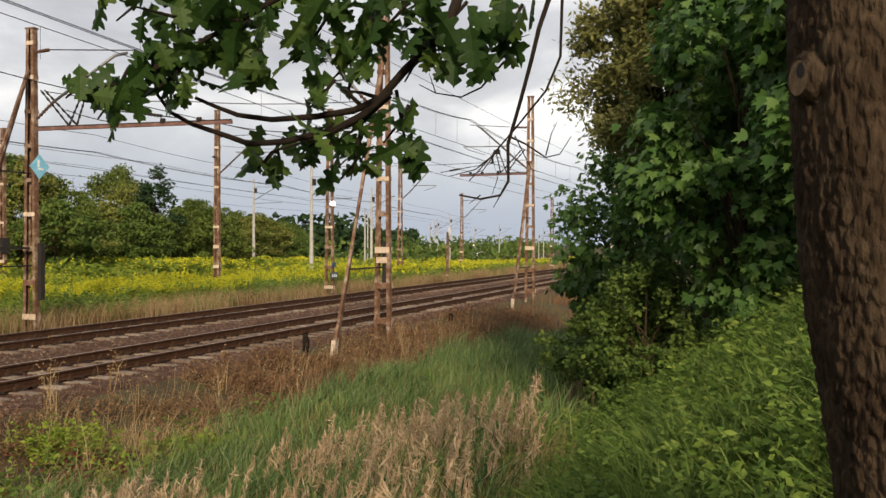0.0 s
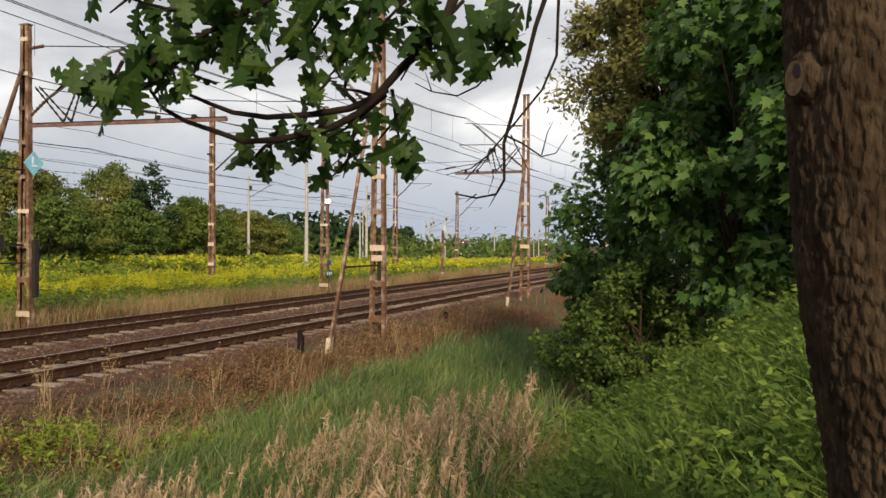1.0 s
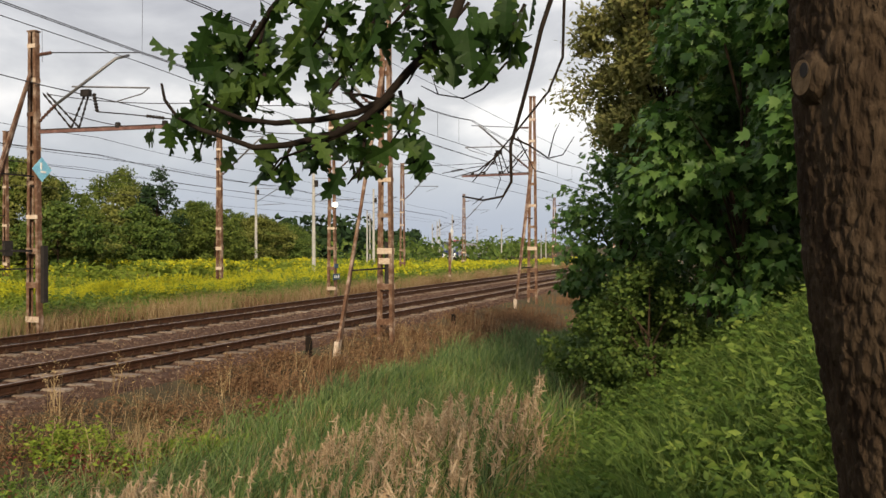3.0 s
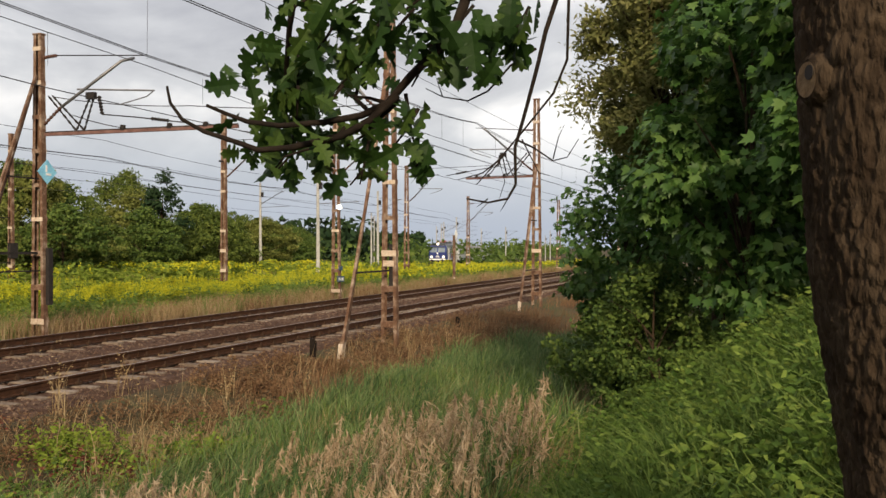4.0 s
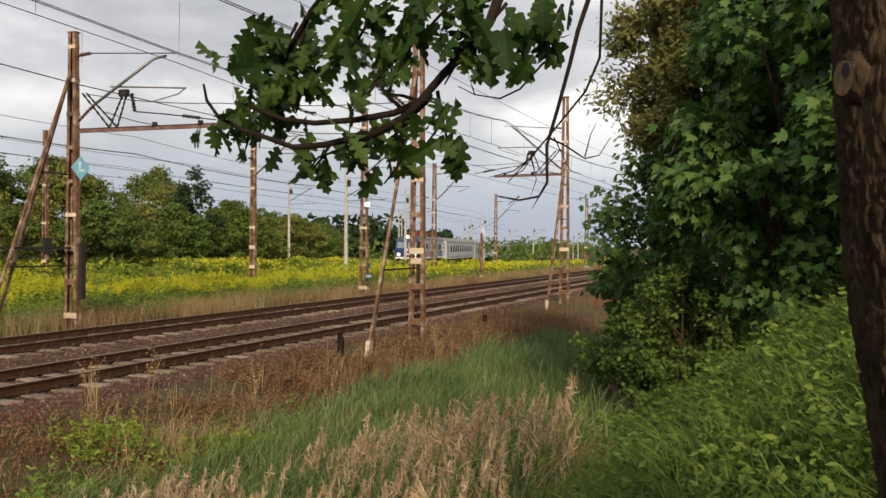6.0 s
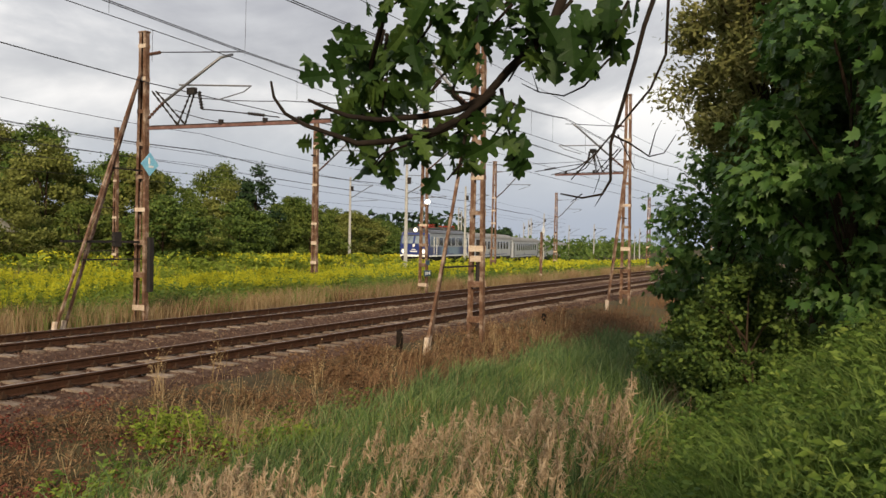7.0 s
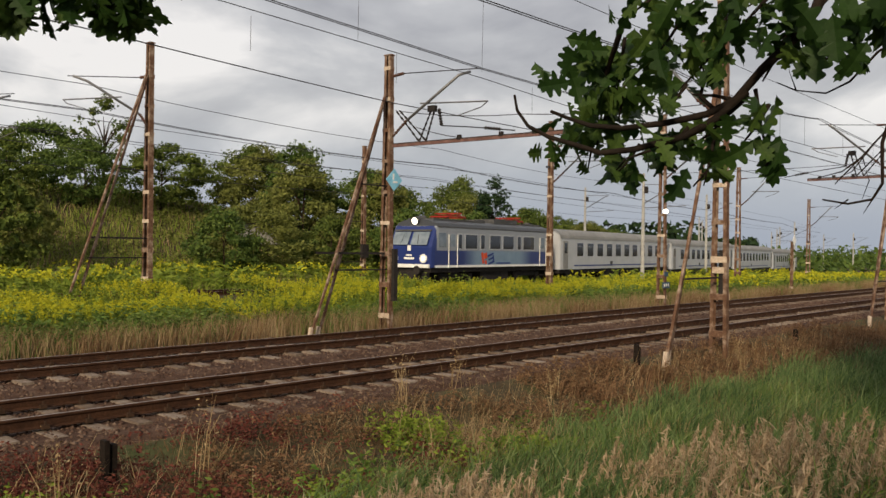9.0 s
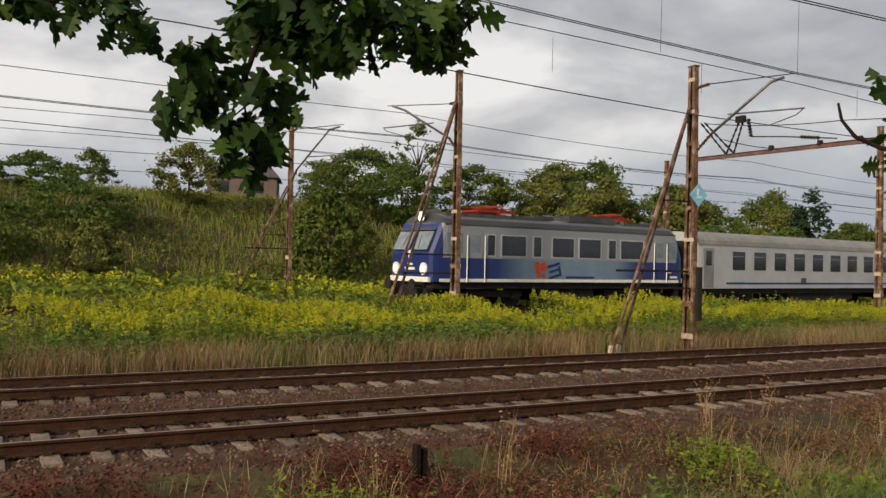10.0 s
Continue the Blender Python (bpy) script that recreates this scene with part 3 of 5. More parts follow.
def concrete_pole(m, h):
    root = empty("concrete_pole", m, "slender pale grey catenary pole", "pole", "concrete poles")
    part("shaft", Geo().tube([(0, 0, -0.6), (0, 0, h)], [0.16, 0.10], 8), CONC, root)
    part("bracket", Geo().tube([(0, 0, h - 2.2), (0.2, -2.2, h - 1.0), (0.2, -2.6, h - 0.9)], 0.04, 6), GALV, root)
    part("bracket", Geo().tube([(0, 0, h - 0.8), (0.2, -2.6, h - 0.9)], 0.025, 6), GALV, root)
    part("bracket", Geo().tube([(0, 0, h - 2.5), (0.2, -3.2, h - 2.4)], 0.03, 6), GALV, root)
    part("fitting", Geo().box((0, -0.2, h - 1.2), (0.12, 0.3, 0.5)), DARK, root)
    return root


def make_poles():
    first = concrete_pole(pose(55.3, 35.6, 0.3), 8.6)
    for x, y, turn in ((62, 25.6, 0), (36, 18.5, 0), (104, 46, 10), (118, 52, 15), (122, 38, 0), (131, 56, 15), (140, 47, 15), (152, 52, 15), (165, 58, 20), (160, 40, 10), (180, 52, 20), (205, 64, 20), (185, 36, 5), (230, 48, 5)):
        copy_thing(first, pose(x, y, float(ground_z(x, y)) + 0.2, 0, 0, turn))


make_masts()
make_poles()


def wire(name, pts, r=0.012, sag=0.0, n=12, label="dark overhead line wire"):
    g = Geo()
    line = []
    for (a, b) in zip(pts[:-1], pts[1:]):
        a, b = Vector(a), Vector(b)
        for i in range(n):
            t = i / n
            p = a.lerp(b, t)
            p.z -= 4 * sag * t * (1 - t)
            line.append(p)
    line.append(Vector(pts[-1]))
    g.tube(line, r, 5, False)
    tagged(part(name, g, WIRE), label, "wire", "overhead wires")


def make_wires():
    R = 0.014
    # double wires over each near track, with their droppers
    xs = (-90, -45, 1.2, 20.1, 71, 125)
    for o in (-0.06, 0.06):
        wire("messenger_wire", [(x, 5.37 + o, 8.15 + (1.9 if x < -20 else 0)) for x in xs], R, 0.08)
    wire("contact_wire", [(x, 5.37, 9.3 if x < -20 else 7.85 if x < 5 else 7.1) for x in xs], R * 0.9, 0.05)
    for x in (-16.5, -11.0, -4.1, 1.25):
        wire("dropper_wire", [(x, 5.37, 8.05), (x + 0.05, 5.37, 11.6)], 0.006, 0, 1)
    wire("messenger_wire", [(x, 5.37, 11.6) for x in (-60, -18, 3, 20, 71)], R, 0.1)
    for x in (-13.8, -7.6, -2.6, 4.0, 8.0, 13.0):
        wire("dropper_wire", [(x, 5.37, 7.1), (x, 5.37, 7.95)], 0.006, 0, 1)
    ys = (-80, -50, 3.5, 19.0, 46, 97, 180)
    for o in (-0.06, 0.06):
        wire("messenger_wire", [(x, 0.75 + o, 8.3 + (0.55 if x < -20 else 0)) for x in ys], R, 0.35)
    wire("contact_wire", [(x, 0.75, 7.0) for x in ys[2:]], R * 0.9, 0.03)
    for a, b in zip(ys[2:-2], ys[3:-1]):
        for f in (0.12, 0.3, 0.5, 0.7, 0.88):
            x = a + (b - a) * f
            wire("dropper_wire", [(x, 0.75, 7.0), (x, 0.75, 8.3 - 1.4 * f * (1 - f))], 0.006, 0, 1)
    # feeder along the far mast row
    wire("feeder_wire", [(-55, 8.05, 8.3), (-16, 8.05, 7.66), (-10, 8.05, 7.50), (0, 8.1, 7.16), (19.2, 8.1, 7.2), (70.6, 8.1, 7.0)], R * 1.2, 0.02)
    wire("feeder_wire", [(0.2, 8.0, 6.9), (1.5, 4.0, 6.6), (2.65, -1.8, 6.5)], R, 0.1)
    wire("feeder_wire", [(0.2, 7.2, 6.3), (1.2, 3.0, 5.95), (2.5, -1.8, 5.8)], R, 0.3)
    # lines over the curved track and behind it
    for o, z in ((0.0, 8.3), (0.12, 7.35), (-0.12, 7.35), (0.0, 6.4)):
        pts = [(x, float(train_y(x)) + o, z) for x in (-80, -40, -5, 18, 44, 75, 120, 180)]
        wire("curve_wire", pts, R, 0.25 if z > 7 else 0.02)
    for y, z in ((24.8, 8.0), (24.8, 6.6), (31, 8.0), (31, 6.4)):
        wire("yard_wire", [(-80, y, z), (-6, y, z), (30, y + 3, z), (75, y + 9, z), (130, y + 20, z)], R, 0.2)
    wire("stay_wire", [(17.7, 14.0, 7.4), (19.2, 8.4, 7.2)], 0.01, 0.1)
    wire("stay_wire", [(19.9, -1.9, 6.4), (19.2, 8.2, 6.3)], 0.012, 0.1)


make_wires()


def stake(m, h, label, w=0.12):
    g = Geo().box((-w * 0.45, 0, h / 2), (w * 0.5, w, h)).box((w * 0.45, 0.02, h / 2 - 0.03), (w * 0.5, w, h - 0.06))
    root = empty("marker_post", m, label, "post", "marker posts")
    part("post", g, TWIG, root)


for x, y, h in ((-15.0, -2.32, 0.62), (-1.4, -1.75, 0.55), (8.0, -2.2, 0.5)):
    stake(pose(x, y, float(ground_z(x, y)) - 0.05), h, "short weathered dark post in the ballast shoulder")


# ---- the train ----
def livery():
    """Blue-grey side, dark blue ends fading inwards, by the body's own length and height."""
    m = mat("loco_paint", [(0.13, 0.20, 0.285), (0.18, 0.26, 0.35)], 1.2, 0.35, spec=0.4)
    nt = m.node_tree
    b = nt.nodes["Principled BSDF"]
    N, L = nt.nodes.new, nt.links.new
    base = b.inputs["Base Color"].links[0].from_socket
    tc, sep = N("ShaderNodeTexCoord"), N("ShaderNodeSeparateXYZ")
    L(tc.outputs["Object"], sep.inputs[0])
    ab = N("ShaderNodeMath")
    ab.operation = "ABSOLUTE"
    L(sep.outputs["X"], ab.inputs[0])
    ends = N("ShaderNodeMapRange")
    ends.inputs["From Min"].default_value, ends.inputs["From Max"].default_value = 2.6, 4.2
    L(ab.outputs[0], ends.inputs["Value"])
    low = N("ShaderNodeMath")
    low.operation, low.inputs[1].default_value = "LESS_THAN", 2.08
    L(sep.outputs["Z"], low.inputs[0])
    nose = N("ShaderNodeMath")
    nose.operation, nose.inputs[1].default_value = "GREATER_THAN", 7.02
    L(ab.outputs[0], nose.inputs[0])
    mul, mx = N("ShaderNodeMath"), N("ShaderNodeMath")
    mul.operation, mx.operation = "MULTIPLY", "MAXIMUM"
    L(ends.outputs[0], mul.inputs[0]), L(low.outputs[0], mul.inputs[1])
    L(mul.outputs[0], mx.inputs[0]), L(nose.outputs[0], mx.inputs[1])
    mix, top = N("ShaderNodeMix"), N("ShaderNodeMix")
    mix.data_type = top.data_type = "RGBA"
    mix.inputs[7].default_value = (0.016, 0.030, 0.14, 1)
    top.inputs[7].default_value = (0.04, 0.043, 0.048, 1)
    high = N("ShaderNodeMath")
    high.operation, high.inputs[1].default_value = "GREATER_THAN", 3.46
    L(sep.outputs["Z"], high.inputs[0])
    band = N("ShaderNodeMix")          # paler grey band round the windows
    band.data_type = "RGBA"
    band.inputs[6].default_value = (0.235, 0.255, 0.285, 1)
    L(low.outputs[0], band.inputs[0]), L(base, band.inputs[7])
    L(mx.outputs[0], mix.inputs[0]), L(band.outputs[2], mix.inputs[6])
    L(high.outputs[0], top.inputs[0]), L(mix.outputs[2], top.inputs[6])
    L(top.outputs[2], b.inputs["Base Color"])
    return m


LOCO = livery()
ROOFGREY = mat("roof_grey", [(0.05, 0.052, 0.055), (0.10, 0.10, 0.10)], 2, 0.7, 0.1, fine=12)
COACH = mat("coach_paint", [(0.33, 0.345, 0.375), (0.43, 0.445, 0.47)], 0.8, 0.4, spec=0.35)
COACHROOF = mat("coach_roof", [(0.17, 0.17, 0.17), (0.27, 0.27, 0.26)], 1, 0.7)
GLASS = mat("window_glass", [(0.012, 0.014, 0.016), (0.03, 0.033, 0.036)], 1, 0.08, spec=0.7)
# pale cab glass, its reflection put into the colour
SCREEN = mat("windscreen", [(0.10, 0.13, 0.16), (0.22, 0.26, 0.30)], 1.5, 0.08, spec=0.7)
RED = mat("pantograph_red", [(0.22, 0.02, 0.015), (0.36, 0.05, 0.035)], 6, 0.5)
NAVY = mat("navy_paint", [(0.015, 0.03, 0.14), (0.03, 0.05, 0.2)], 3, 0.35)
ORANGE = mat("red_paint", [(0.42, 0.055, 0.025), (0.52, 0.085, 0.04)], 4, 0.4)
LAMP = glow("headlamp_glow", (1.0, 0.92, 0.78), 1.5)


def shell(length, half, z0, z1, ztop, rake, name, material, parent, label=""):
    """Vehicle body: straight sides, arched roof, ends drawn in and raked."""
    prof = [(half, z0), (half, (z0 + z1) / 2), (half, z1)]
    for i in range(1, 10):
        a = math.pi * i / 10
        prof.append((half * 0.96 * math.cos(a), z1 + 0.10 + (ztop - z1 - 0.10) * math.sin(a) ** 0.8))
    prof += [(-half, z1), (-half, (z0 + z1) / 2), (-half, z0)]
    g = Geo()
    m = len(prof)
    L = length / 2

    def xe(z):
        return L - rake * max(0, (z - (z0 + z1) / 2)) ** 1.2
    for s, inset, w in ((-1, 0.0, 0.88), (-1, 0.12, 0.965), (-1, 0.35, 1), (1, 0.35, 1), (1, 0.12, 0.965), (1, 0.0, 0.88)):
        for y, z in prof:
            g.v.append((s * (xe(z) - inset), y * w, z))
    for i in range(5):
        for j in range(m - 1):
            a = i * m + j
            g.f.append((a, a + 1, a + m + 1, a + m))
    g.f += [tuple(range(m)), tuple(range(6 * m - 1, 5 * m - 1, -1))]
    return part(name, g, material, parent, label)


def bogie(root, x, dark):
    g = Geo()
    for y in (-1.0, 1.0):
        g.box((x, y, 0.62), (3.6, 0.14, 0.28)).box((x - 1.45, y, 0.55), (0.4, 0.22, 0.34)).box((x + 1.45, y, 0.55), (0.4, 0.22, 0.34)).box((x, y, 0.85), (0.7, 0.2, 0.3))
    g.box((x, 0, 0.7), (1.0, 2.0, 0.25))
    b = part("bogie", g, dark, root)
    for dx in (-1.45, 1.45):
        w = Geo()
        for y in (-0.75, 0.75):
            w.disc((x + dx, y, 0.5), (0, 1, 0), 0.5, 0.13, 18)
        w.tube([(x + dx, -0.8, 0.5), (x + dx, 0.8, 0.5)], 0.08, 8)
        part("wheelset", w, dark, b)


def locomotive():
    root = empty("locomotive", label="blue and grey electric locomotive with lit headlamps", category="locomotive")
    shell(15.0, 1.5, 1.12, 3.38, 3.88, 0.42, "body", LOCO, root, "blue and pale blue-grey painted body")
    part("underframe", Geo().box((0, 0, 0.98), (14.6, 2.7, 0.28)).box((0, 0, 0.6), (3.4, 2.3, 0.6)), DARK, root)
    part("roof_equipment", Geo().box((-2.0, 0, 3.98), (3.0, 1.5, 0.28)).box((0.8, 0, 3.92), (1.2, 1.0, 0.2)), ROOFGREY, root)
    part("roof_edge", Geo().box((0, 1.49, 3.43), (13.7, 0.06, 0.06)).box((0, -1.49, 3.43), (13.7, 0.06, 0.06)), ROOFGREY, root)
    part("roof_cover", Geo().box((3.6, 0, 3.86), (5.6, 1.8, 0.12)), ROOFGREY, root)
    part("roof_cover", Geo().box((-5.2, 0, 3.86), (2.6, 1.8, 0.12)), ROOFGREY, root)
    for y in (1.51, -1.51):
        part("sill_stripe", Geo().box((0, y, 1.18), (14.2, 0.03, 0.13)), WHITE, root, "white stripe along the sill")
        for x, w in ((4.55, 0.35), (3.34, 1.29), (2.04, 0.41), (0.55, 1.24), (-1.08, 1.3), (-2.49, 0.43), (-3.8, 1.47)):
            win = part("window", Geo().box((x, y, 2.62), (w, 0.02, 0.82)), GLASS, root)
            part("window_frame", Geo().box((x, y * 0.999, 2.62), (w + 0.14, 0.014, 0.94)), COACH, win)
        for xd in (5.35, -5.75):
            d = part("door", Geo().box((xd, y, 2.2), (0.66, 0.016, 2.0)), LOCO, root)
            part("door_window", Geo().box((xd, y * 1.006, 2.66), (0.46, 0.014, 0.7)), SCREEN, d)
            for dx in (-0.45, 0.45):
                part("handrail", Geo().tube([(xd + dx, y * 1.03, 1.1), (xd + dx, y * 1.03, 3.0)], 0.025, 6), WHITE, root)
            for zz in (0.5, 0.85):
                part("step", Geo().box((xd, y * 0.96, zz), (0.6, 0.2, 0.04)), DARK, root)
        for xd in (6.4, -6.6):
            part("cab_window", Geo().box((xd, y, 2.68), (0.75, 0.02, 0.8)), SCREEN, root)
        lean = Euler((0, radians(14), 0)).to_matrix()
        lg = part("emblem", Geo().box((2.02, y, 1.66), (0.20, 0.03, 0.68), lean).box((1.70, y, 1.80), (0.34, 0.03, 0.34), lean).box((1.66, y, 1.40), (0.16, 0.03, 0.22), lean), ORANGE, root, "red and grey painted mark")
        part("emblem_bar", Geo().box((1.10, y, 1.86), (0.70, 0.03, 0.10), lean).box((1.06, y, 1.62), (0.56, 0.03, 0.09), lean).box((1.00, y, 1.38), (0.70, 0.03, 0.10), lean).box((0.74, y, 1.62), (0.09, 0.03, 0.40), lean), NAVY, lg)
        part("lettering_bar", Geo().box((-0.5, y, 1.34), (1.7, 0.03, 0.08)), NAVY, root)
        part("number_bar", Geo().box((-6.4, y, 1.62), (0.35, 0.03, 0.1)).box((-6.75, y, 1.38), (0.5, 0.03, 0.1)), WHITE, root)
    for s in (1, -1):
        rot = Euler((0, radians(-26) * s, 0)).to_matrix()
        for y in (-0.66, 0.66):
            scr = part("windscreen", Geo().box((s * 7.355, y, 2.74), (0.05, 1.12, 0.82), rot), SCREEN, root, "windscreen with pale reflection painted into its colour")
            part("wiper", Geo().bar((s * 7.53, y * 0.9, 2.42), (s * 7.28, y * 0.75, 2.95), 0.025), DARK, scr)
        part("brow", Geo().box((s * 7.13, 0, 3.2), (0.06, 2.5, 0.1), rot), ROOFGREY, root)
        part("front_band", Geo().box((s * 7.47, 0, 2.14), (0.04, 2.5, 0.14)), WHITE, root)
        part("bumper", Geo().box((s * 7.5, 0, 1.2), (0.12, 2.75, 0.2)), WHITE, root, "white front sill")
        part("plough", Geo().box((s * 7.35, 0, 0.62), (0.3, 2.4, 0.45)), DARK, root)
        part("number_bar", Geo().box((s * 7.51, 0, 1.62), (0.02, 0.7, 0.11)).box((s * 7.51, 0, 1.8), (0.02, 0.4, 0.08)), WHITE, root)
        part("crest", Geo().box((s * 7.5, 0, 2.2), (0.04, 0.22, 0.3)), WHITE, root)
        for y in (-1.0, 1.0):
            ring = part("headlamp", Geo().disc((s * 7.5, y, 1.62), (1, 0, 0), 0.25, 0.1, 20), WHITE, root)
            part("lens", Geo().disc((s * 7.56, y, 1.62), (1, 0, 0), 0.12, 0.03, 18), LAMP if s > 0 else GLASS, ring)
            buf = part("buffer", Geo().tube([(s * 7.5, y * 0.88, 0.98), (s * 7.95, y * 0.88, 0.98)], 0.09, 10), DARK, root)
            part("buffer_plate", Geo().disc((s * 7.98, y * 0.88, 0.98), (1, 0, 0), 0.24, 0.04, 16), DARK, buf)
        top = part("roof_lamp", Geo().tube([(s * 6.1, 0, 3.95), (s * 7.0, 0, 3.74)], [0.16, 0.25], 16), ROOFGREY, root)
        part("lens", Geo().disc((s * 7.03, 0, 3.735), (1, 0, -0.25), 0.2, 0.04, 18), LAMP if s > 0 else GLASS, top)
        # lowered pantographs
        x0 = s * 3.6
        pan = part("pantograph", Geo().bar((x0 - 1.0, -0.6, 4.08), (x0 + 1.0, -0.6, 4.08), 0.07).bar((x0 - 1.0, 0.6, 4.08), (x0 + 1.0, 0.6, 4.08), 0.07).bar((x0 - 1, -0.6, 4.08), (x0 - 1, 0.6, 4.08), 0.07).bar((x0 + 1, -0.6, 4.08), (x0 + 1, 0.6, 4.08), 0.07), RED, root, "red-painted folded pantograph")
        for q in (-1, 1):
            part("pantograph_arm", Geo().bar((x0 - 1.0, q * 0.55, 4.12), (x0 + 0.9, q * 0.35, 4.26), 0.05).bar((x0 + 1.0, q * 0.5, 4.12), (x0 - 0.9, q * 0.3, 4.24), 0.05).bar((x0 + q * 0.18, -0.85, 4.3), (x0 + q * 0.18, 0.85, 4.3), 0.06), RED, pan)
            part("roof_insulator", insulator((x0 + q * 0.9, 0.6, 3.82), (x0 + q * 0.9, 0.6, 4.06), 0.08), INSUL, root)
            part("roof_insulator", insulator((x0 + q * 0.9, -0.6, 3.82), (x0 + q * 0.9, -0.6, 4.06), 0.08), INSUL, root)
    for x in (-4.3, 4.3):
        bogie(root, x, DARK)
    for me in {o.data for o in root.children_recursive}:
        me.transform(Matrix.Diagonal((1.01, 1, 1, 1)))
    return root


def coach():
    root = empty("passenger_coach", label="light grey passenger coach with dark windows", category="railway coach", group="coaches of the train")
    body = shell(24.0, 1.42, 1.05, 3.30, 3.95, 0.0, "body", COACH, root)
    g = Geo()
    prof = [(1.45 * math.cos(math.pi * i / 12), 3.28 + 0.72 * math.sin(math.pi * i / 12) ** 0.8) for i in range(13)]
    for x in (-12.02, 12.02):
        for y, z in prof:
            g.v.append((x, y, z))
    for j in range(12):
        g.f.append((j, j + 1, j + 14, j + 13))
    part("roof", g, COACHROOF, root, "dull grey arched roof")
    part("underframe", Geo().box((0, 0, 0.92), (23.6, 2.5, 0.3)).box((0, 0, 0.6), (7, 2.2, 0.5)), DARK, root)
    for y in (1.43, -1.43):
        for i in range(10):
            x = -8.55 + i * 1.9
            win = part("window", Geo().box((x, y, 2.5), (1.05, 0.02, 0.95)), GLASS, root)
            part("window_rail", Geo().box((x, y * 1.006, 2.72), (1.05, 0.015, 0.03)), COACHROOF, win)
        for x in (-11.1, 11.1):
            d = part("door", Geo().box((x, y, 2.1), (0.8, 0.015, 2.0)), COACHROOF, root)
            part("door_window", Geo().box((x, y * 1.006, 2.6), (0.45, 0.015, 0.75)), GLASS, d)
        part("side_stripe", Geo().box((0.6, y, 1.32), (18, 0.012, 0.09)), NAVY, root, "dark stripe under the windows")
        part("side_panel", Geo().box((2.4, y, 1.5), (0.5, 0.014, 0.25)), ROOFGREY, root)
    for x in (-12.1, 12.1):
        part("gangway", Geo().box((x, 0, 2.3), (0.3, 1.3, 2.3)), DARK, root)
    for x in (-8.6, 8.6):
        bogie(root, x, DARK)
    return root


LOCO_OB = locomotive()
COACHES = [coach()]
for _i in range(3):
    COACHES.append(copy_thing(COACHES[0], pose(0, 0, 0)))

_tx = np.linspace(-150, 420, 5701)
_ty = train_y(_tx)
_tl = np.concatenate([[0], np.cumsum(np.hypot(np.diff(_tx), np.diff(_ty)))])
_tl -= np.interp(-60.0, _tx, _tl)


def on_track(s):
    """Pose of a vehicle whose middle is s metres along the curved line, facing down the line."""
    x = float(np.interp(s, _tl, _tx))
    h = math.atan2(float(train_y(x + 5) - train_y(x - 5)), 10)
    return pose(x, float(train_y(x)), float(rail_z(x)), 0, 0, 180 + math.degrees(h))


def motions():
    times = [i * 0.5 for i in range(21)]
    front = lambda t: 252.71 - 19.65 * t
    walk(LOCO_OB, [(t, on_track(front(t) + 7.2)) for t in times])
    for i, c in enumerate(COACHES):
        walk(c, [(t, on_track(front(t) + 15.1 + 0.6 + 12.2 + 24.7 * i)) for t in times])
    for ob, rows in SWAYS:
        walk(ob, rows)


SWAYS = []


# ---- trees and bushes ----
def crown_points(n, w, h, z0, clumps, tight=0.16):
    """Leaf places on uneven clumps that fill a crown w wide from z0 to h, and the way each leaf faces."""
    c = RNG.normal(size=(clumps, 3))
    c /= np.linalg.norm(c, axis=1)[:, None]
    c *= RNG.uniform(0.45, 1.0, (clumps, 1)) ** 0.5
    zz = (c[:, 2] + 1) / 2
    fat = np.interp(zz, [0, 0.25, 0.55, 0.85, 1], [0.75, 1.0, 0.95, 0.6, 0.3])
    C = np.stack([c[:, 0] * w / 2 * fat * RNG.uniform(0.7, 1.3, clumps), c[:, 1] * w / 2 * fat * RNG.uniform(0.7, 1.3, clumps), z0 + zz * (h - z0)], 1)
    i = RNG.integers(0, clumps, n)
    d = RNG.normal(size=(n, 3))
    d /= np.linalg.norm(d, axis=1)[:, None]
    size = RNG.uniform(0.55, 1.35, clumps)[i, None]
    reach = RNG.random((n, 1)) ** 0.4 * (1 + 0.35 * RNG.normal(size=(n, 1)) ** 2 * 0.4)
    P = C[i] + d * reach * np.array([w, w, min(h - z0, 1.3 * w) * 0.7]) * tight * size
    mid = np.array([0, 0, (z0 + h) / 2])
    out = (P - mid) / np.array([w / 2, w / 2, (h - z0) / 2])
    N = d + 0.7 * out / (np.linalg.norm(out, axis=1)[:, None] + 0.1) + np.array([0, 0, 0.25])
    return P, N / np.linalg.norm(N, axis=1)[:, None]


def woody(root, h, w, r, limbs, z0, bark=None, name="trunk"):
    g = Geo()
    pts = [(RNG.normal(0, 0.02) * h * t, RNG.normal(0, 0.02) * h * t, -0.2 + (h * 0.8 + 0.2) * t) for t in (0, 0.3, 0.6, 1)]
    g.tube(pts, [r, r * 0.8, r * 0.5, r * 0.2], 8)
    part(name, g, bark or BARK, root, "", True)
    for _ in range(limbs):
        a, t = RNG.uniform(0, 6.28), RNG.uniform(0.15, 0.75)
        z = z0 * 0.6 + (h * 0.8 - z0 * 0.6) * t
        q = w / 2 * RNG.uniform(0.55, 0.95) * (1 - 0.4 * t)
        part("limb", Geo().tube([(0, 0, z * 0.9), (q * 0.5 * math.cos(a), q * 0.5 * math.sin(a), z + 0.12 * h), (q * math.cos(a), q * math.sin(a), z + 0.2 * h)], [r * 0.4, r * 0.25, r * 0.08], 6), bark or BARK, root)


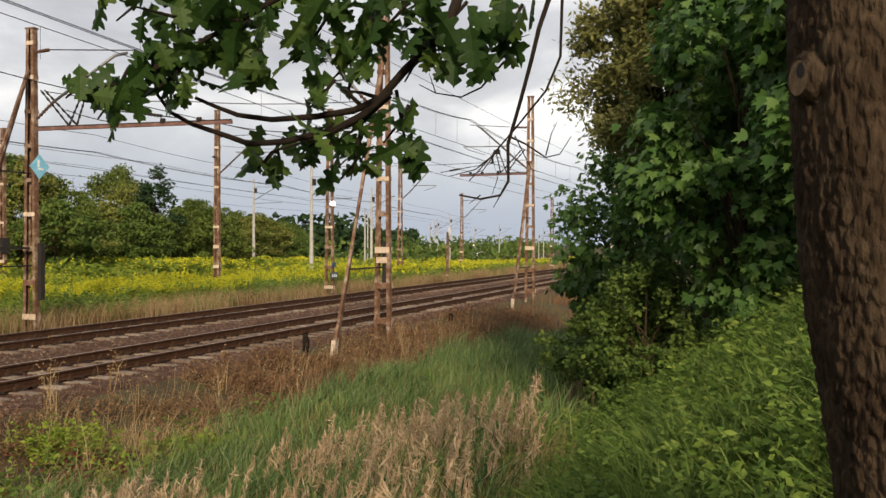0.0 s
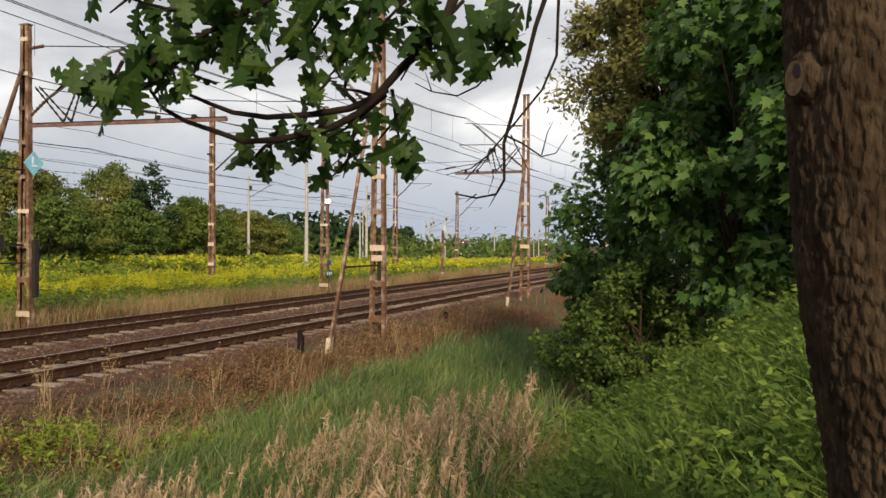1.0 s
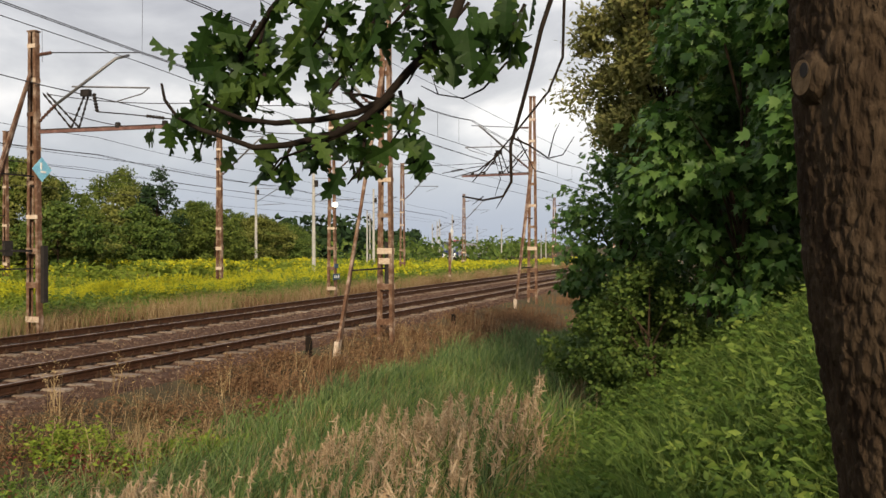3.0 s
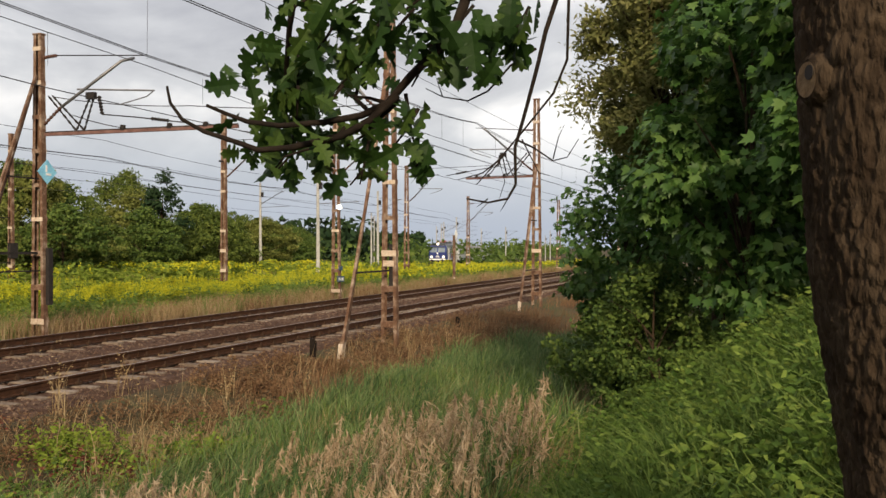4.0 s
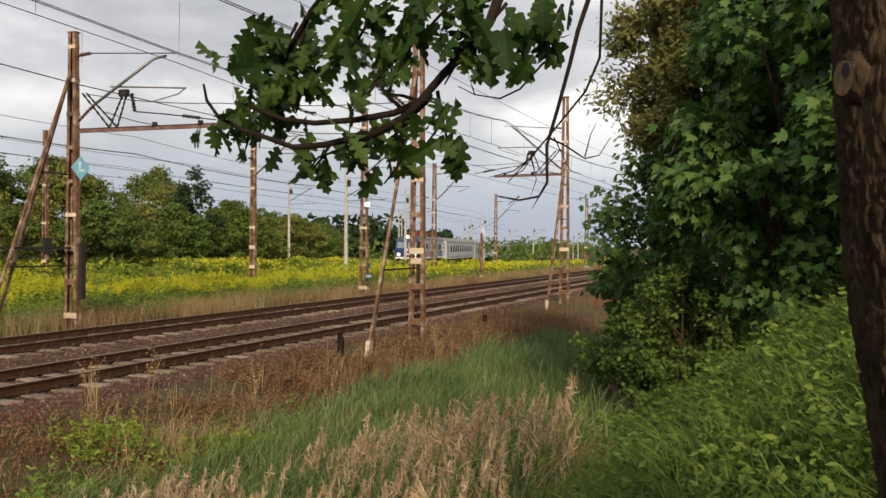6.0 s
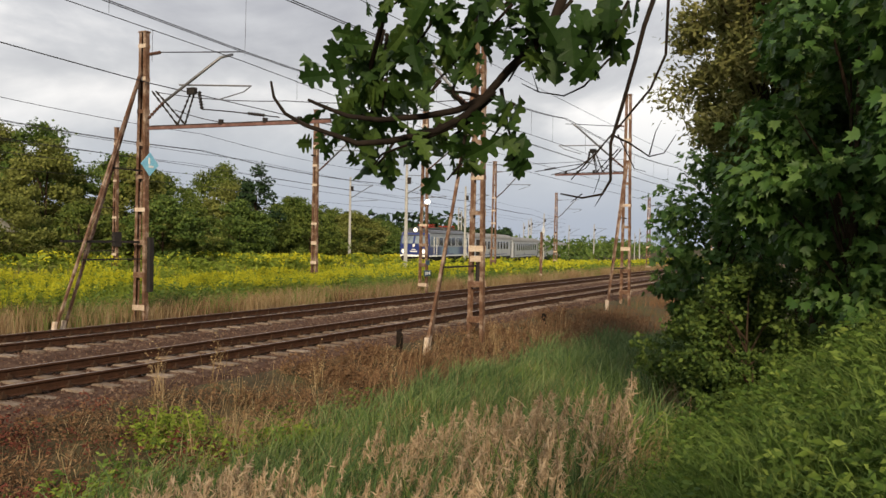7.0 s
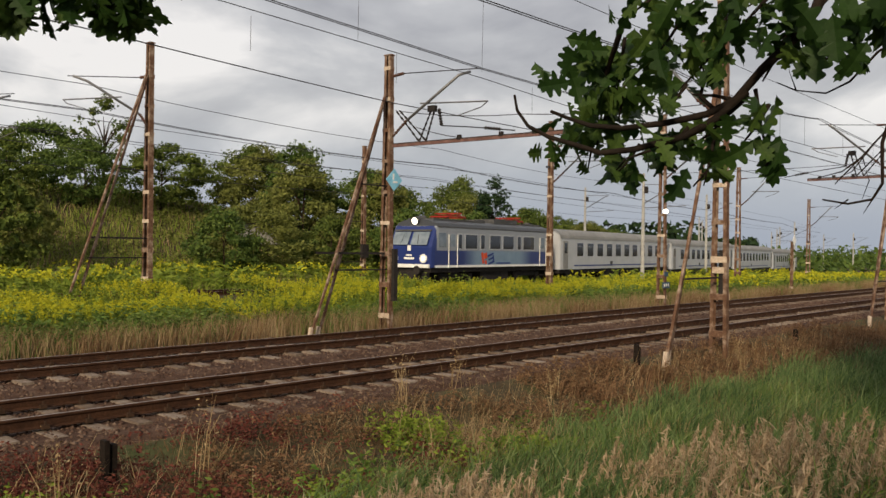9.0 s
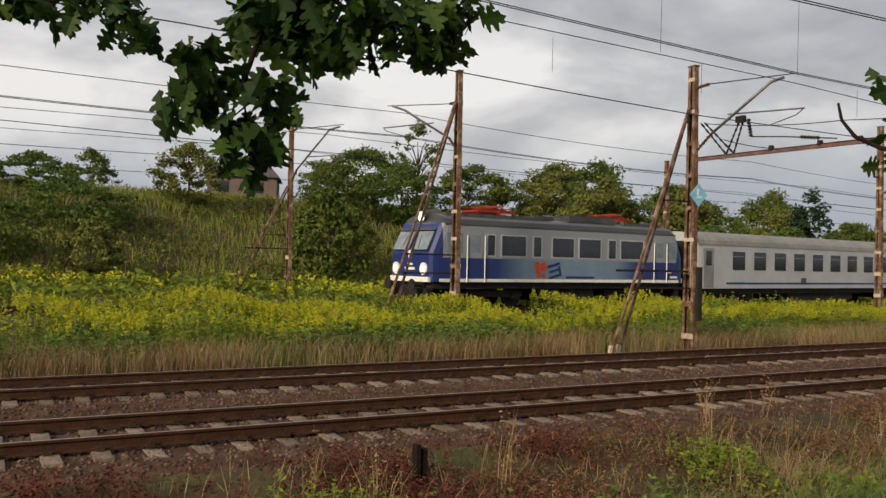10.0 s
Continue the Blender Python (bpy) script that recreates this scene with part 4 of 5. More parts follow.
def tree(x, y, h, w, leaf, n, size, label, name="tree", z0=0.1, clumps=40, tight=0.16, r=None, limbs=5, long=1.0, hang=0.2, category="tree", group="trees on the far bank", lobes=None, sink=0.0):
    z = float(ground_z(x, y)) - sink
    root = empty(name, pose(x, y, z), label, category, group)
    woody(root, h, w, r or h * 0.018, limbs, z0 * h)
    P, out = crown_points(n, w, h, z0 * h, clumps, tight)
    P[:, 2] = np.maximum(P[:, 2], 0.05)
    me = lobed("crown", P, size, leaf, lobes, out) if lobes else flakes("crown", P, size, leaf, 0.3, long, hang, 0.34, out)
    part("crown", me, None, root)
    return root


def make_far_trees():
    far = [  # x, y, top above sea of rails, width
        (29.1, 40.4, 8.6, 8.5), (34.0, 41.5, 7.6, 8.0), (26.5, 33.0, 4.6, 7.5), (54.4, 42.3, 6.6, 9.0), (24.6, 31.3, 5.0, 6.0), (44, 42, 7.2, 8.5), (49, 36, 5.0, 6.5), (38.5, 36.0, 5.4, 7.0), (33, 36, 5.0, 5.0), (20.5, 38.0, 8.4, 6.5),
        (26.5, 52.5, 11.2, 8.5), (23.5, 42.3, 10.4, 6.5), (13.5, 34.0, 5.0, 9.5), (18.5, 32.5, 4.4, 6.0), (9.6, 57.2, 11.8, 9.5), (16, 50, 10.3, 8.5), (23.9, 47.1, 10.4, 8.5), (9.8, 66.0, 12.0, 5.0), (9.3, 31.4, 4.6, 4.4), (28.0, 37.5, 8.2, 6.0), (48.5, 47.0, 9.8, 7.5),
        (9.1, 48.6, 9.9, 6.4), (3.6, 48.4, 9.8, 5.2), (-7.3, 48.1, 10.2, 5.0), (-11.2, 69.6, 11.5, 4.8), (-15.6, 42.0, 6.6, 8.5), (-14.9, 34.5, 4.0, 3.4), (-2.8, 33.1, 6.0, 4.4), (-17, 50, 8.8, 6.5), (-20, 37, 4.6, 6), (0.5, 38, 5.6, 3.6), (-24, 44, 7.5, 8),
        (60, 46, 7.0, 9), (66, 42, 5.5, 8), (72, 50, 6.5, 9), (80, 47, 5.0, 9), (90, 56, 6.0, 10), (100, 62, 5.5, 10), (112, 66, 6.0, 11)]
    for i, (x, y, top, w) in enumerate(far):
        g = float(ground_z(x, y))
        h = max((top - g) * 1.04, 2.0)
        bushy = h < 5.2
        n = int(min(19000, 1800 + 190 * w * h))
        tree(x, y, h, w, (BUSHLEAF, TREELEAF, OLIVELEAF, TREELEAF, BUSHLEAF, OLIVELEAF, TREELEAF)[i % 7], n, 0.20 if bushy else 0.24, "rounded grey-green bush on the railway bank" if bushy else "broad dark green leafy tree on the far bank",
             "bush" if bushy else "tree", 0.02 if bushy else 0.08, 90, 0.095, category="bush" if bushy else "tree", group="bushes on the far bank" if bushy else "trees on the far bank")
    # a thin half-bare tall tree and a conifer
    tree(12.7, 53.0, 14.0 - float(ground_z(12.7, 53.0)), 4.4, TREELEAF, 1300, 0.26, "tall thin tree with sparse leaves", z0=0.35, clumps=40, tight=0.08, limbs=16)
    tree(43.1, 38.0, 8.9, 4.2, PINELEAF, 5200, 0.32, "dark green pine above the bushes", "conifer", 0.1, 34, 0.17, limbs=8)
    # woods on the horizon
    n = 26000
    x = RNG.uniform(130, 620, n)
    y0 = train_y(np.minimum(x, 250)) + np.maximum(x - 250, 0) * 0.42
    band = RNG.uniform(22, 70, n)
    hh = 7.5 + 2.5 * np.sin(x * 0.05) + 1.6 * np.sin(x * 0.17 + 1)
    P = np.stack([x, y0 + band, RNG.random(n) ** 0.6 * hh - 2.5], 1)
    tagged(new("woods", flakes("woods", P, 2.0, PINELEAF, 0.2)), "dark distant pine wood along the horizon", "wood", kind="stuff")
    n = 9000
    x = RNG.uniform(110, 520, n)
    hh = 3.6 + 1.4 * np.sin(x * 0.08) + np.sin(x * 0.23)
    P = np.stack([x, 24 + 0.07 * x + RNG.uniform(0, 30, n) + np.maximum(x - 150, 0) * 0.11, RNG.random(n) ** 0.6 * hh - 1.4], 1)
    tagged(new("hedge", flakes("hedge", P, 1.1, BUSHLEAF, 0.2)), "far green hedge beyond the tracks", "hedge", kind="stuff")
    n = 9000
    x = RNG.uniform(-420, -35, n)
    P = np.stack([x, RNG.uniform(40, 60, n), 6 + RNG.random(n) ** 0.6 * 6], 1)
    tagged(new("woods", flakes("woods", P, 1.4, TREELEAF, 0.2)), "leafy belt of trees along the bank", "wood", kind="stuff")


def make_house():
    x, y = 1.5, 66.0
    z = float(ground_z(x, y))
    root = empty("house", pose(x, y, z, 0, 0, -20), "small house with a dark roof on the bank", "house")
    wallm = mat("house_wall", [(0.11, 0.085, 0.075), (0.17, 0.13, 0.115)], 2, 0.9, fine=12)
    roofm = mat("house_roof", [(0.06, 0.05, 0.05), (0.11, 0.09, 0.085)], 3, 0.8, fine=15)
    part("wall", Geo().box((0, 0, 1.0), (6.0, 6.0, 2.4)), wallm, root)
    g = Geo()
    g.v += [(-3.3, -3.3, 2.1), (3.3, -3.3, 2.1), (3.3, 3.3, 2.1), (-3.3, 3.3, 2.1), (-1.6, 0, 4.2), (1.6, 0, 4.2)]
    g.f += [(0, 1, 5, 4), (1, 2, 5), (2, 3, 4, 5), (3, 0, 4), (0, 3, 2, 1)]
    part("roof", g, roofm, root)
    for q in (-1.6, 1.4):
        part("window", Geo().box((q, -3.02, 1.2), (0.9, 0.06, 1.0)), GLASS, root)
    # dark shed and rubble wall high on the bank
    x, y = 20.5, 44.2
    root = empty("shed", pose(x, y, float(ground_z(x, y))), "low grey shed half hidden on the bank", "shed")
    part("wall", Geo().box((0, 0, 0.7), (5.0, 2.5, 1.5)), CONC, root)
    part("roof", Geo().box((0, 0, 1.5), (5.4, 2.9, 0.12)), DARK, root)


def make_near_trees():
    ditch = "trees by the ditch"
    tree(-6.75, -10.78, 8.4, 2.7, WILLOWLEAF, 62000, 0.064, "olive-green willow with narrow leaves by the ditch", "willow_tree", 0.28, 150, 0.125, 0.10, 16, 1.7, 0.35, "tree", ditch)
    tree(-4.6, -11.3, 9.0, 3.4, WILLOWLEAF, 40000, 0.085, "tall olive-green willow behind the maple", "willow_tree", 0.15, 130, 0.13, 0.12, 12, 1.6, 0.35, "tree", ditch)
    tree(-8.3, -10.25, 3.5, 1.9, MAPLELEAF, 5200, 0.095, "small dark green maple below the willow", "maple_tree", 0.30, 60, 0.13, 0.04, 9, category="tree", group=ditch, lobes=MAPLE)
    tree(-11.00, -11.86, 4.75, 1.85, MAPLELEAF, 11000, 0.112, "dense broad-leaved young maple on the bank", "maple_tree", 0.10, 80, 0.13, 0.05, 12, category="tree", group=ditch, lobes=MAPLE)
    tree(-9.6, -12.45, 5.4, 2.8, MAPLELEAF, 11000, 0.125, "broad-leaved maple filling the bank", "maple_tree", 0.0, 90, 0.13, 0.06, 10, category="tree", group=ditch, lobes=MAPLE)
    tree(-12.1, -13.4, 4.9, 2.6, MAPLELEAF, 8000, 0.13, "leafy maple behind the oak", "maple_tree", 0.0, 80, 0.13, 0.07, 10, category="tree", group=ditch, lobes=MAPLE)
    shrubs = "bushes by the ditch"
    # the next two bushes are added to darken bright gaps around the maples
    tree(-2.3, -10.9, 3.8, 4.2, BUSHLEAF, 12000, 0.11, "broad bush added to close a bright gap behind the maples", "bush", 0.0, 90, 0.12, 0.05, 10, category="bush", group=shrubs)
    tree(-7.4, -12.2, 3.0, 2.6, BUSHLEAF, 9000, 0.09, "undergrowth bush added to darken the gap beneath the maples", "bush", 0.0, 80, 0.12, 0.04, 10, category="bush", group=shrubs)
    tree(-8.65, -10.3, 1.75, 1.7, BUSHLEAF, 9000, 0.075, "low tangled bush on the ditch side", "bush", 0.0, 90, 0.10, 0.03, 12, category="bush", group=shrubs)
    tree(-9.75, -10.6, 1.5, 1.4, BUSHLEAF, 7000, 0.07, "low dark bush under the maple", "bush", 0.0, 80, 0.10, 0.03, 10, category="bush", group=shrubs)
    tree(-10.4, -10.9, 1.7, 1.5, BUSHLEAF, 7000, 0.06, "dark bramble bush in the maple's shade", "bush", 0.0, 80, 0.10, 0.03, 10, category="bush", group=shrubs)
    tree(-11.3, -11.05, 0.75, 1.0, BUSHLEAF, 3500, 0.05, "small leafy bush on the bank", "bush", 0.0, 50, 0.11, 0.03, 6, category="bush", group=shrubs)


make_far_trees()
make_house()
make_near_trees()


# ---- grass and weeds ----
def stuff(name, me, label, category="grass"):
    tagged(new(name, me), label, category, kind="stuff")


def heads(P, h, k, reach, wind=(0, 0)):
    """k points near the top of each plant."""
    n = len(P)
    top = P + np.array([wind[0], wind[1], 0]) * np.asarray(h).reshape(-1, 1)
    top[:, 2] += h
    Q = np.repeat(top, k, 0)
    lean = np.repeat(RNG.normal(0, 0.5, (n, 2)), k, 0)
    f = RNG.uniform(-1, 0.6, n * k)
    Q[:, :2] += RNG.normal(0, 0.55, (n * k, 2)) * reach * (0.8 - f)[:, None] * 0.7 + lean * reach * f[:, None]
    Q[:, 2] += f * reach * 2.2
    return Q


def tufts_at(n, per, r, x0, x1, y0, y1, keep=None, bias=None):
    """Blade roots gathered in tufts."""
    C = scatter(n, x0, x1, y0, y1, keep, bias)
    k = (per * RNG.uniform(0.5, 1.5, len(C))).astype(int)
    P = np.repeat(C, k, 0)
    P[:, :2] += RNG.normal(0, r, (len(P), 2)) * np.repeat(RNG.uniform(0.5, 1.4, len(C)), k)[:, None]
    P[:, 2] = ground_z(P[:, 0], P[:, 1]) - 0.02
    return P


def tufted(n, per, r, low, high, x0, x1, y0, y1, keep=None, bias=None):
    """Blade roots in tufts of their own heights: roots and heights."""
    C = scatter(n, x0, x1, y0, y1, keep, bias)
    size = RNG.uniform(0.5, 1.4, len(C))
    k = (per * size).astype(int)
    P = np.repeat(C, k, 0)
    P[:, :2] += RNG.normal(0, r, (len(P), 2)) * np.repeat(size, k)[:, None]
    P[:, 2] = ground_z(P[:, 0], P[:, 1]) - 0.02
    return P, np.repeat(low + (high - low) * RNG.random(len(C)) ** 1.5, k)


def herbs(name, P, h, k, size, material, spread=0.10, long=1.4):
    """Leafy stems: k leaves up each plant."""
    n = len(P)
    h = np.broadcast_to(h, n) * RNG.uniform(0.6, 1.2, n)
    tilt = RNG.normal(0, 0.14, (n, 2))
    f = RNG.uniform(0.12, 1.0, (n, k))
    a = RNG.uniform(0, 6.283, (n, k))
    r = spread * (1.15 - 0.7 * f) * RNG.uniform(0.4, 1.2, (n, k))
    z = f * h[:, None]
    Q = P[:, None, :] + np.stack([r * np.cos(a) + tilt[:, :1] * z, r * np.sin(a) + tilt[:, 1:] * z, z], -1)
    return flakes(name, Q.reshape(-1, 3), size, material, 0.55, long)


def make_grass():
    WIND = (0.22, -0.12)
    # tall straw-coloured reed grass on the foreground slope
    P = scatter(7500, -19.0, -12.0, -10.6, -6.2, lambda x, y: (y < -6.6 - 0.5 * (x + 14)) & patchy(x, y, 0.9, 0.36, 1))
    stuff("straw_grass", blades("straw_grass", P, 0.62, 0.007, 0.4, STRAW, 0.05, WIND), "dry straw-coloured grass blades on the slope")
    S = scatter(1900, -17.6, -11.0, -10.3, -6.0, lambda x, y: (y < -6.3 - 0.42 * (x + 14)) & patchy(x, y, 1.1, 0.52, 1) & (RNG.random(len(x)) < np.clip((y + 10.5) / 1.8, 0.03, 1)))
    h = RNG.uniform(0.55, 1.0, len(S))
    stuff("plume_stems", blades("plume_stems", S, h * 1.02, 0.008, 0.05, STRAW, 0, WIND), "thin straw stems of plumed grass")
    k = 44
    Q = np.repeat(S, k, 0)
    u = np.tile(np.linspace(0, 1, k), len(S))
    hh = np.repeat(h, k)
    f = 0.66 + 0.40 * u
    fat = 0.030 * np.sin(np.pi * np.clip(u * 0.9 + 0.08, 0, 1)) ** 0.7 * np.repeat(RNG.uniform(0.5, 1.25, len(S)), k)
    Q = Q + np.stack([WIND[0] * hh * f ** 1.5, WIND[1] * hh * f ** 1.5, hh * f], 1) + RNG.normal(0, 0.6, Q.shape) * fat[:, None]
    stuff("plumes", flakes("plumes", Q, 0.050, PLUME, -0.9, 2.0, -1.2, 0.13), "beige feathery grass plumes", "grass")
    # green sedge in the ditch
    wet = lambda x, y: (y > -10.4 + 0.06 * (x + 16)) & ((y < -5.0) | (x > -9)) & (x > -14.5 - 0.2 * (y + 7.5))
    P, H = tufted(1900, 34, 0.11, 0.42, 1.05, -16, 6, -10.6, -4.2, wet, 1.5)
    stuff("sedge", blades("sedge", P, H, 0.019, 0.55, REED, 0.2, WIND), "blue-green sedge tufts in the ditch")
    P, H = tufted(420, 26, 0.12, 0.5, 1.0, -15, -2, -10.2, -5.0, wet, 1.3)
    stuff("sedge", blades("sedge", P, H, 0.016, 0.5, GREENGRASS, 0.15, WIND), "yellow-green grass tufts among the sedge")
    P = tufts_at(170, 26, 0.12, -16, -2, -10.4, -5.4, lambda x, y: x > -14.5, 1.4)
    stuff("sedge", blades("sedge", P, 0.70, 0.011, 0.35, STRAW, 0.05, WIND), "pale dry stems among the sedge")
    P = tufts_at(1300, 24, 0.10, -17.5, -4, -10.8, -5.6, None, 1.3)
    stuff("fresh_grass", blades("fresh_grass", P, 0.50, 0.014, 0.6, GREENGRASS, 0.2, WIND), "bright green grass tufts")
    P = scatter(30000, -19.5, 8, -11.6, -4.6, lambda x, y: patchy(x, y, 0.7, 0.35, 5), 1.4)
    stuff("ditch_grass", blades("ditch_grass", P, 0.36, 0.010, 0.5, GREENGRASS, 0.15, WIND), "green grass on the ditch slope")
    # bright green weeds on the bank
    P = scatter(52000, -18.9, -6, -15.5, -10.3, lambda x, y: (x + 19.9) ** 2 + (y + 12) ** 2 > 1.9)
    stuff("bank_grass", blades("bank_grass", P, 0.30, 0.007, 0.8, GREENGRASS, 0.2, (0.1, 0.05)), "lush green grass on the bank")
    open_bank = lambda x, y: ((x + 19.9) ** 2 + (y + 12) ** 2 > 7.0)
    P = scatter(9000, -18.6, -8, -15, -10.0, open_bank)
    stuff("bank_weeds", herbs("bank_weeds", P, 0.36, 22, 0.042, WEED, 0.12), "broad-leaved green weeds on the bank", "weeds")
    P = scatter(4000, -18.6, -8, -15, -10.0, lambda x, y: open_bank(x, y) & patchy(x, y, 0.9, 0.55, 3))
    stuff("bank_weeds", herbs("bank_weeds", P, 0.48, 26, 0.045, WEED, 0.14), "tall green nettles on the bank", "weeds")
    P = tufts_at(900, 26, 0.14, -18.4, -9, -14, -10.0, open_bank)
    stuff("bank_tufts", blades("bank_tufts", P, 0.52, 0.010, 0.7, GREENGRASS, 0.2, (0.1, 0.05)), "long green grass tufts on the bank")
    P = scatter(30000, -34, -14, -11.5, -4.5, lambda x, y: (x + 20.1) ** 2 + (y + 11.8) ** 2 > 2.6)
    stuff("verge_grass", blades("verge_grass", P, 0.38, 0.011, 0.6, GREENGRASS, 0.15, WIND), "mixed green grass on the verge")
    # dry and reddish weeds along the near ballast shoulder
    P = scatter(22000, -36, 40, -5.4, -1.4, lambda x, y: patchy(x, y, 0.7, 0.45, 4), 1.3)
    stuff("dry_weeds", blades("dry_weeds", P, 0.24, 0.010, 0.8, DRY, 0.1), "brown dead weeds on the ballast shoulder", "weeds")
    P = scatter(46000, -30, -10.5, -4.8, -1.3, lambda x, y: patchy(x, y, 0.9, 0.56, 6))
    P[:, 2] += RNG.random(len(P)) ** 1.4 * 0.34 * (0.6 + 0.4 * np.sin(P[:, 0] * 2.1) * np.sin(P[:, 1] * 2.7))
    stuff("red_weeds", flakes("red_weeds", P, 0.032, REDWEED, 0.1, 1.6), "reddish-brown low weeds beside the rails", "weeds")
    P = scatter(3000, -30, -6, -8.2, -3.6, lambda x, y: patchy(x, y, 1.1, 0.55, 8))
    stuff("ditch_weeds", herbs("ditch_weeds", P, 0.34, 14, 0.07, WEED, 0.12), "yellow-green leafy weeds by the ditch", "weeds")
    P = scatter(2600, -30, -8, -8.6, -3.4, lambda x, y: patchy(x, y, 0.8, 0.5, 11))
    stuff("ditch_weeds", herbs("ditch_weeds", P, 0.42, 16, 0.06, BUSHLEAF, 0.13), "dark green weeds by the ditch", "weeds")
    P = scatter(2600, -6, 14, -4.6, -1.4, lambda x, y: patchy(x, y, 0.9, 0.45, 2))
    stuff("dry_weeds", herbs("dry_weeds", P, 0.36, 20, 0.05, DRY, 0.14), "bushy brown dead weeds on the shoulder", "weeds")
    P = scatter(2600, -14, -2, -5.2, -1.6, lambda x, y: patchy(x, y, 0.9, 0.5, 5))
    stuff("dry_weeds", herbs("dry_weeds", P, 0.28, 18, 0.04, DRY, 0.13), "bushy brown dead weeds on the shoulder", "weeds")
    P = scatter(3800, -30, -10.5, -4.8, -1.5, lambda x, y: patchy(x, y, 0.9, 0.52, 6))
    stuff("red_weeds", herbs("red_weeds", P, 0.34, 22, 0.045, REDWEED, 0.14), "bushy reddish-brown weeds beside the rails", "weeds")
    P = tufts_at(600, 22, 0.12, -20, -8, -8.6, -3.4, lambda x, y: patchy(x, y, 0.8, 0.45, 12))
    stuff("mixed_tufts", blades("mixed_tufts", P, 0.5, 0.009, 0.6, STRAW, 0.1, WIND), "straw-coloured grass tufts by the ditch")
    P = scatter(2600, -30, 12, -6.4, -2.2, lambda x, y: patchy(x, y, 0.8, 0.6, 9))
    stuff("pale_stalks", blades("pale_stalks", P, 0.8, 0.009, 0.35, STRAW, 0, WIND), "pale dead stalks by the ditch", "weeds")
    P, H = tufted(26, 7, 0.06, 0.6, 1.15, -17, 4, -4.2, -1.2)
    stuff("pale_weeds", blades("pale_weeds", P, H, 0.012, 0.35, STRAW, 0, (0.06, 0)), "tall pale dead weeds standing by the rails", "weeds")
    stuff("pale_weeds", herbs("pale_weeds", P, H, 9, 0.036, STRAW, 0.07), "dry seed heads on tall pale weeds", "weeds")
    C = scatter(10, -17.0, -9.5, -4.6, -3.0)
    P = np.repeat(C, 60, 0)
    P[:, :2] += RNG.normal(0, 0.27, (len(P), 2))
    P[:, 2] = ground_z(P[:, 0], P[:, 1]) - 0.02
    stuff("nettles", herbs("nettles", P, 0.40, 16, 0.060, GOLDGREEN, 0.11), "yellow-green leafy clumps on the shoulder", "weeds")
    P, H = tufted(260, 16, 0.16, 0.25, 0.6, -24, 6, -5.6, -1.7)
    stuff("fallen_stalks", blades("fallen_stalks", P, H, 0.012, 1.6, STRAW, 0.5), "broken straw stalks lying on the shoulder", "weeds")
    P = scatter(7000, -6, 60, -5.5, -2.4, lambda x, y: patchy(x, y, 0.4, 0.3, 4))
    stuff("rusty_grass", blades("rusty_grass", P, 0.55, 0.018, 0.35, DRY, 0, WIND), "rusty brown grass beside the mast")
    # brown and green grass beyond the rails
    P = scatter(56000, -42, 95, 8.0, 11.0, lambda x, y: patchy(x, y, 0.8, 0.25, 5), 1.35)
    stuff("brown_grass", blades("brown_grass", P, 0.88, 0.013, 0.45, STRAW, 0, (0.06, 0)), "tawny dry grass beyond the rails")
    P = scatter(34000, -42, 95, 8.0, 11.2, lambda x, y: patchy(x, y, 0.6, 0.5, 3), 1.35)
    stuff("brown_grass", blades("brown_grass", P, 0.80, 0.015, 0.5, DRY, 0, (0.06, 0)), "rust-brown dead grass beyond the rails")
    P = scatter(28000, -42, 95, 8.4, 11.6, lambda x, y: patchy(x, y, 0.5, 0.5, 7), 1.3)
    stuff("green_grass", blades("green_grass", P, 0.85, 0.018, 0.35, GREENGRASS, 0, (0.06, 0)), "green grass beyond the rails")
    P = scatter(5200, -42, 70, 9.2, 11.0, lambda x, y: patchy(x, y, 0.5, 0.45, 9), 1.3)
    stuff("tall_weeds", herbs("tall_weeds", P, 1.05, 16, 0.11, GREENGRASS, 0.14), "tall grey-green weeds before the goldenrod", "weeds")
    # goldenrod
    for x0, x1, y0, y1, n, k, w, sz, bias in ((-45, 40, 10.4, 17.0, 18000, 30, 0.035, 0.046, 1.25), (30, 190, 9.6, 34, 15000, 5, 0.12, 0.20, 1.3), (-50, 70, 22.5, 36, 13000, 5, 0.07, 0.15, 1.0)):
        def keep(x, y, far=y0 > 20, wide=y1 > 30 and x0 > 0):
            v = y - train_y(np.minimum(x, 260))
            ok = (np.abs(v) > 2.8) & (v < 13)
            return ok & patchy(x, y, 0.28, 0.30 if not far else 0.5, 2)
        P = scatter(n, x0, x1, y0, y1, keep, bias)
        h = RNG.uniform(1.04, 1.18, len(P)) + 0.27 * np.sin(P[:, 0] * 1.1 + 0.5 * P[:, 1]) * np.sin(P[:, 1] * 0.9 - 0.3 * P[:, 0])
        stuff("goldenrod_stems", herbs("goldenrod_stems", P, h, 18 if sz < 0.1 else 6, 0.08 if sz < 0.1 else 0.26, GOLDGREEN, 0.12, 2.0), "leafy green goldenrod stems", "goldenrod")
        stuff("goldenrod_stems", blades("goldenrod_stems", P, h * 0.95, w * 0.5, 0.12, GOLDGREEN), "upright goldenrod stalks", "goldenrod")
        bloom = patchy(P[:, 0], P[:, 1], 0.33, 0.27 if y0 < 20 else 0.58, 4)
        stuff("goldenrod_flowers", flakes("goldenrod_flowers", heads(P[bloom], h[bloom], k, 0.10 if sz < 0.1 else 0.14), sz, GOLD, 0.3, 1.5), "yellow goldenrod flower plumes", "goldenrod")
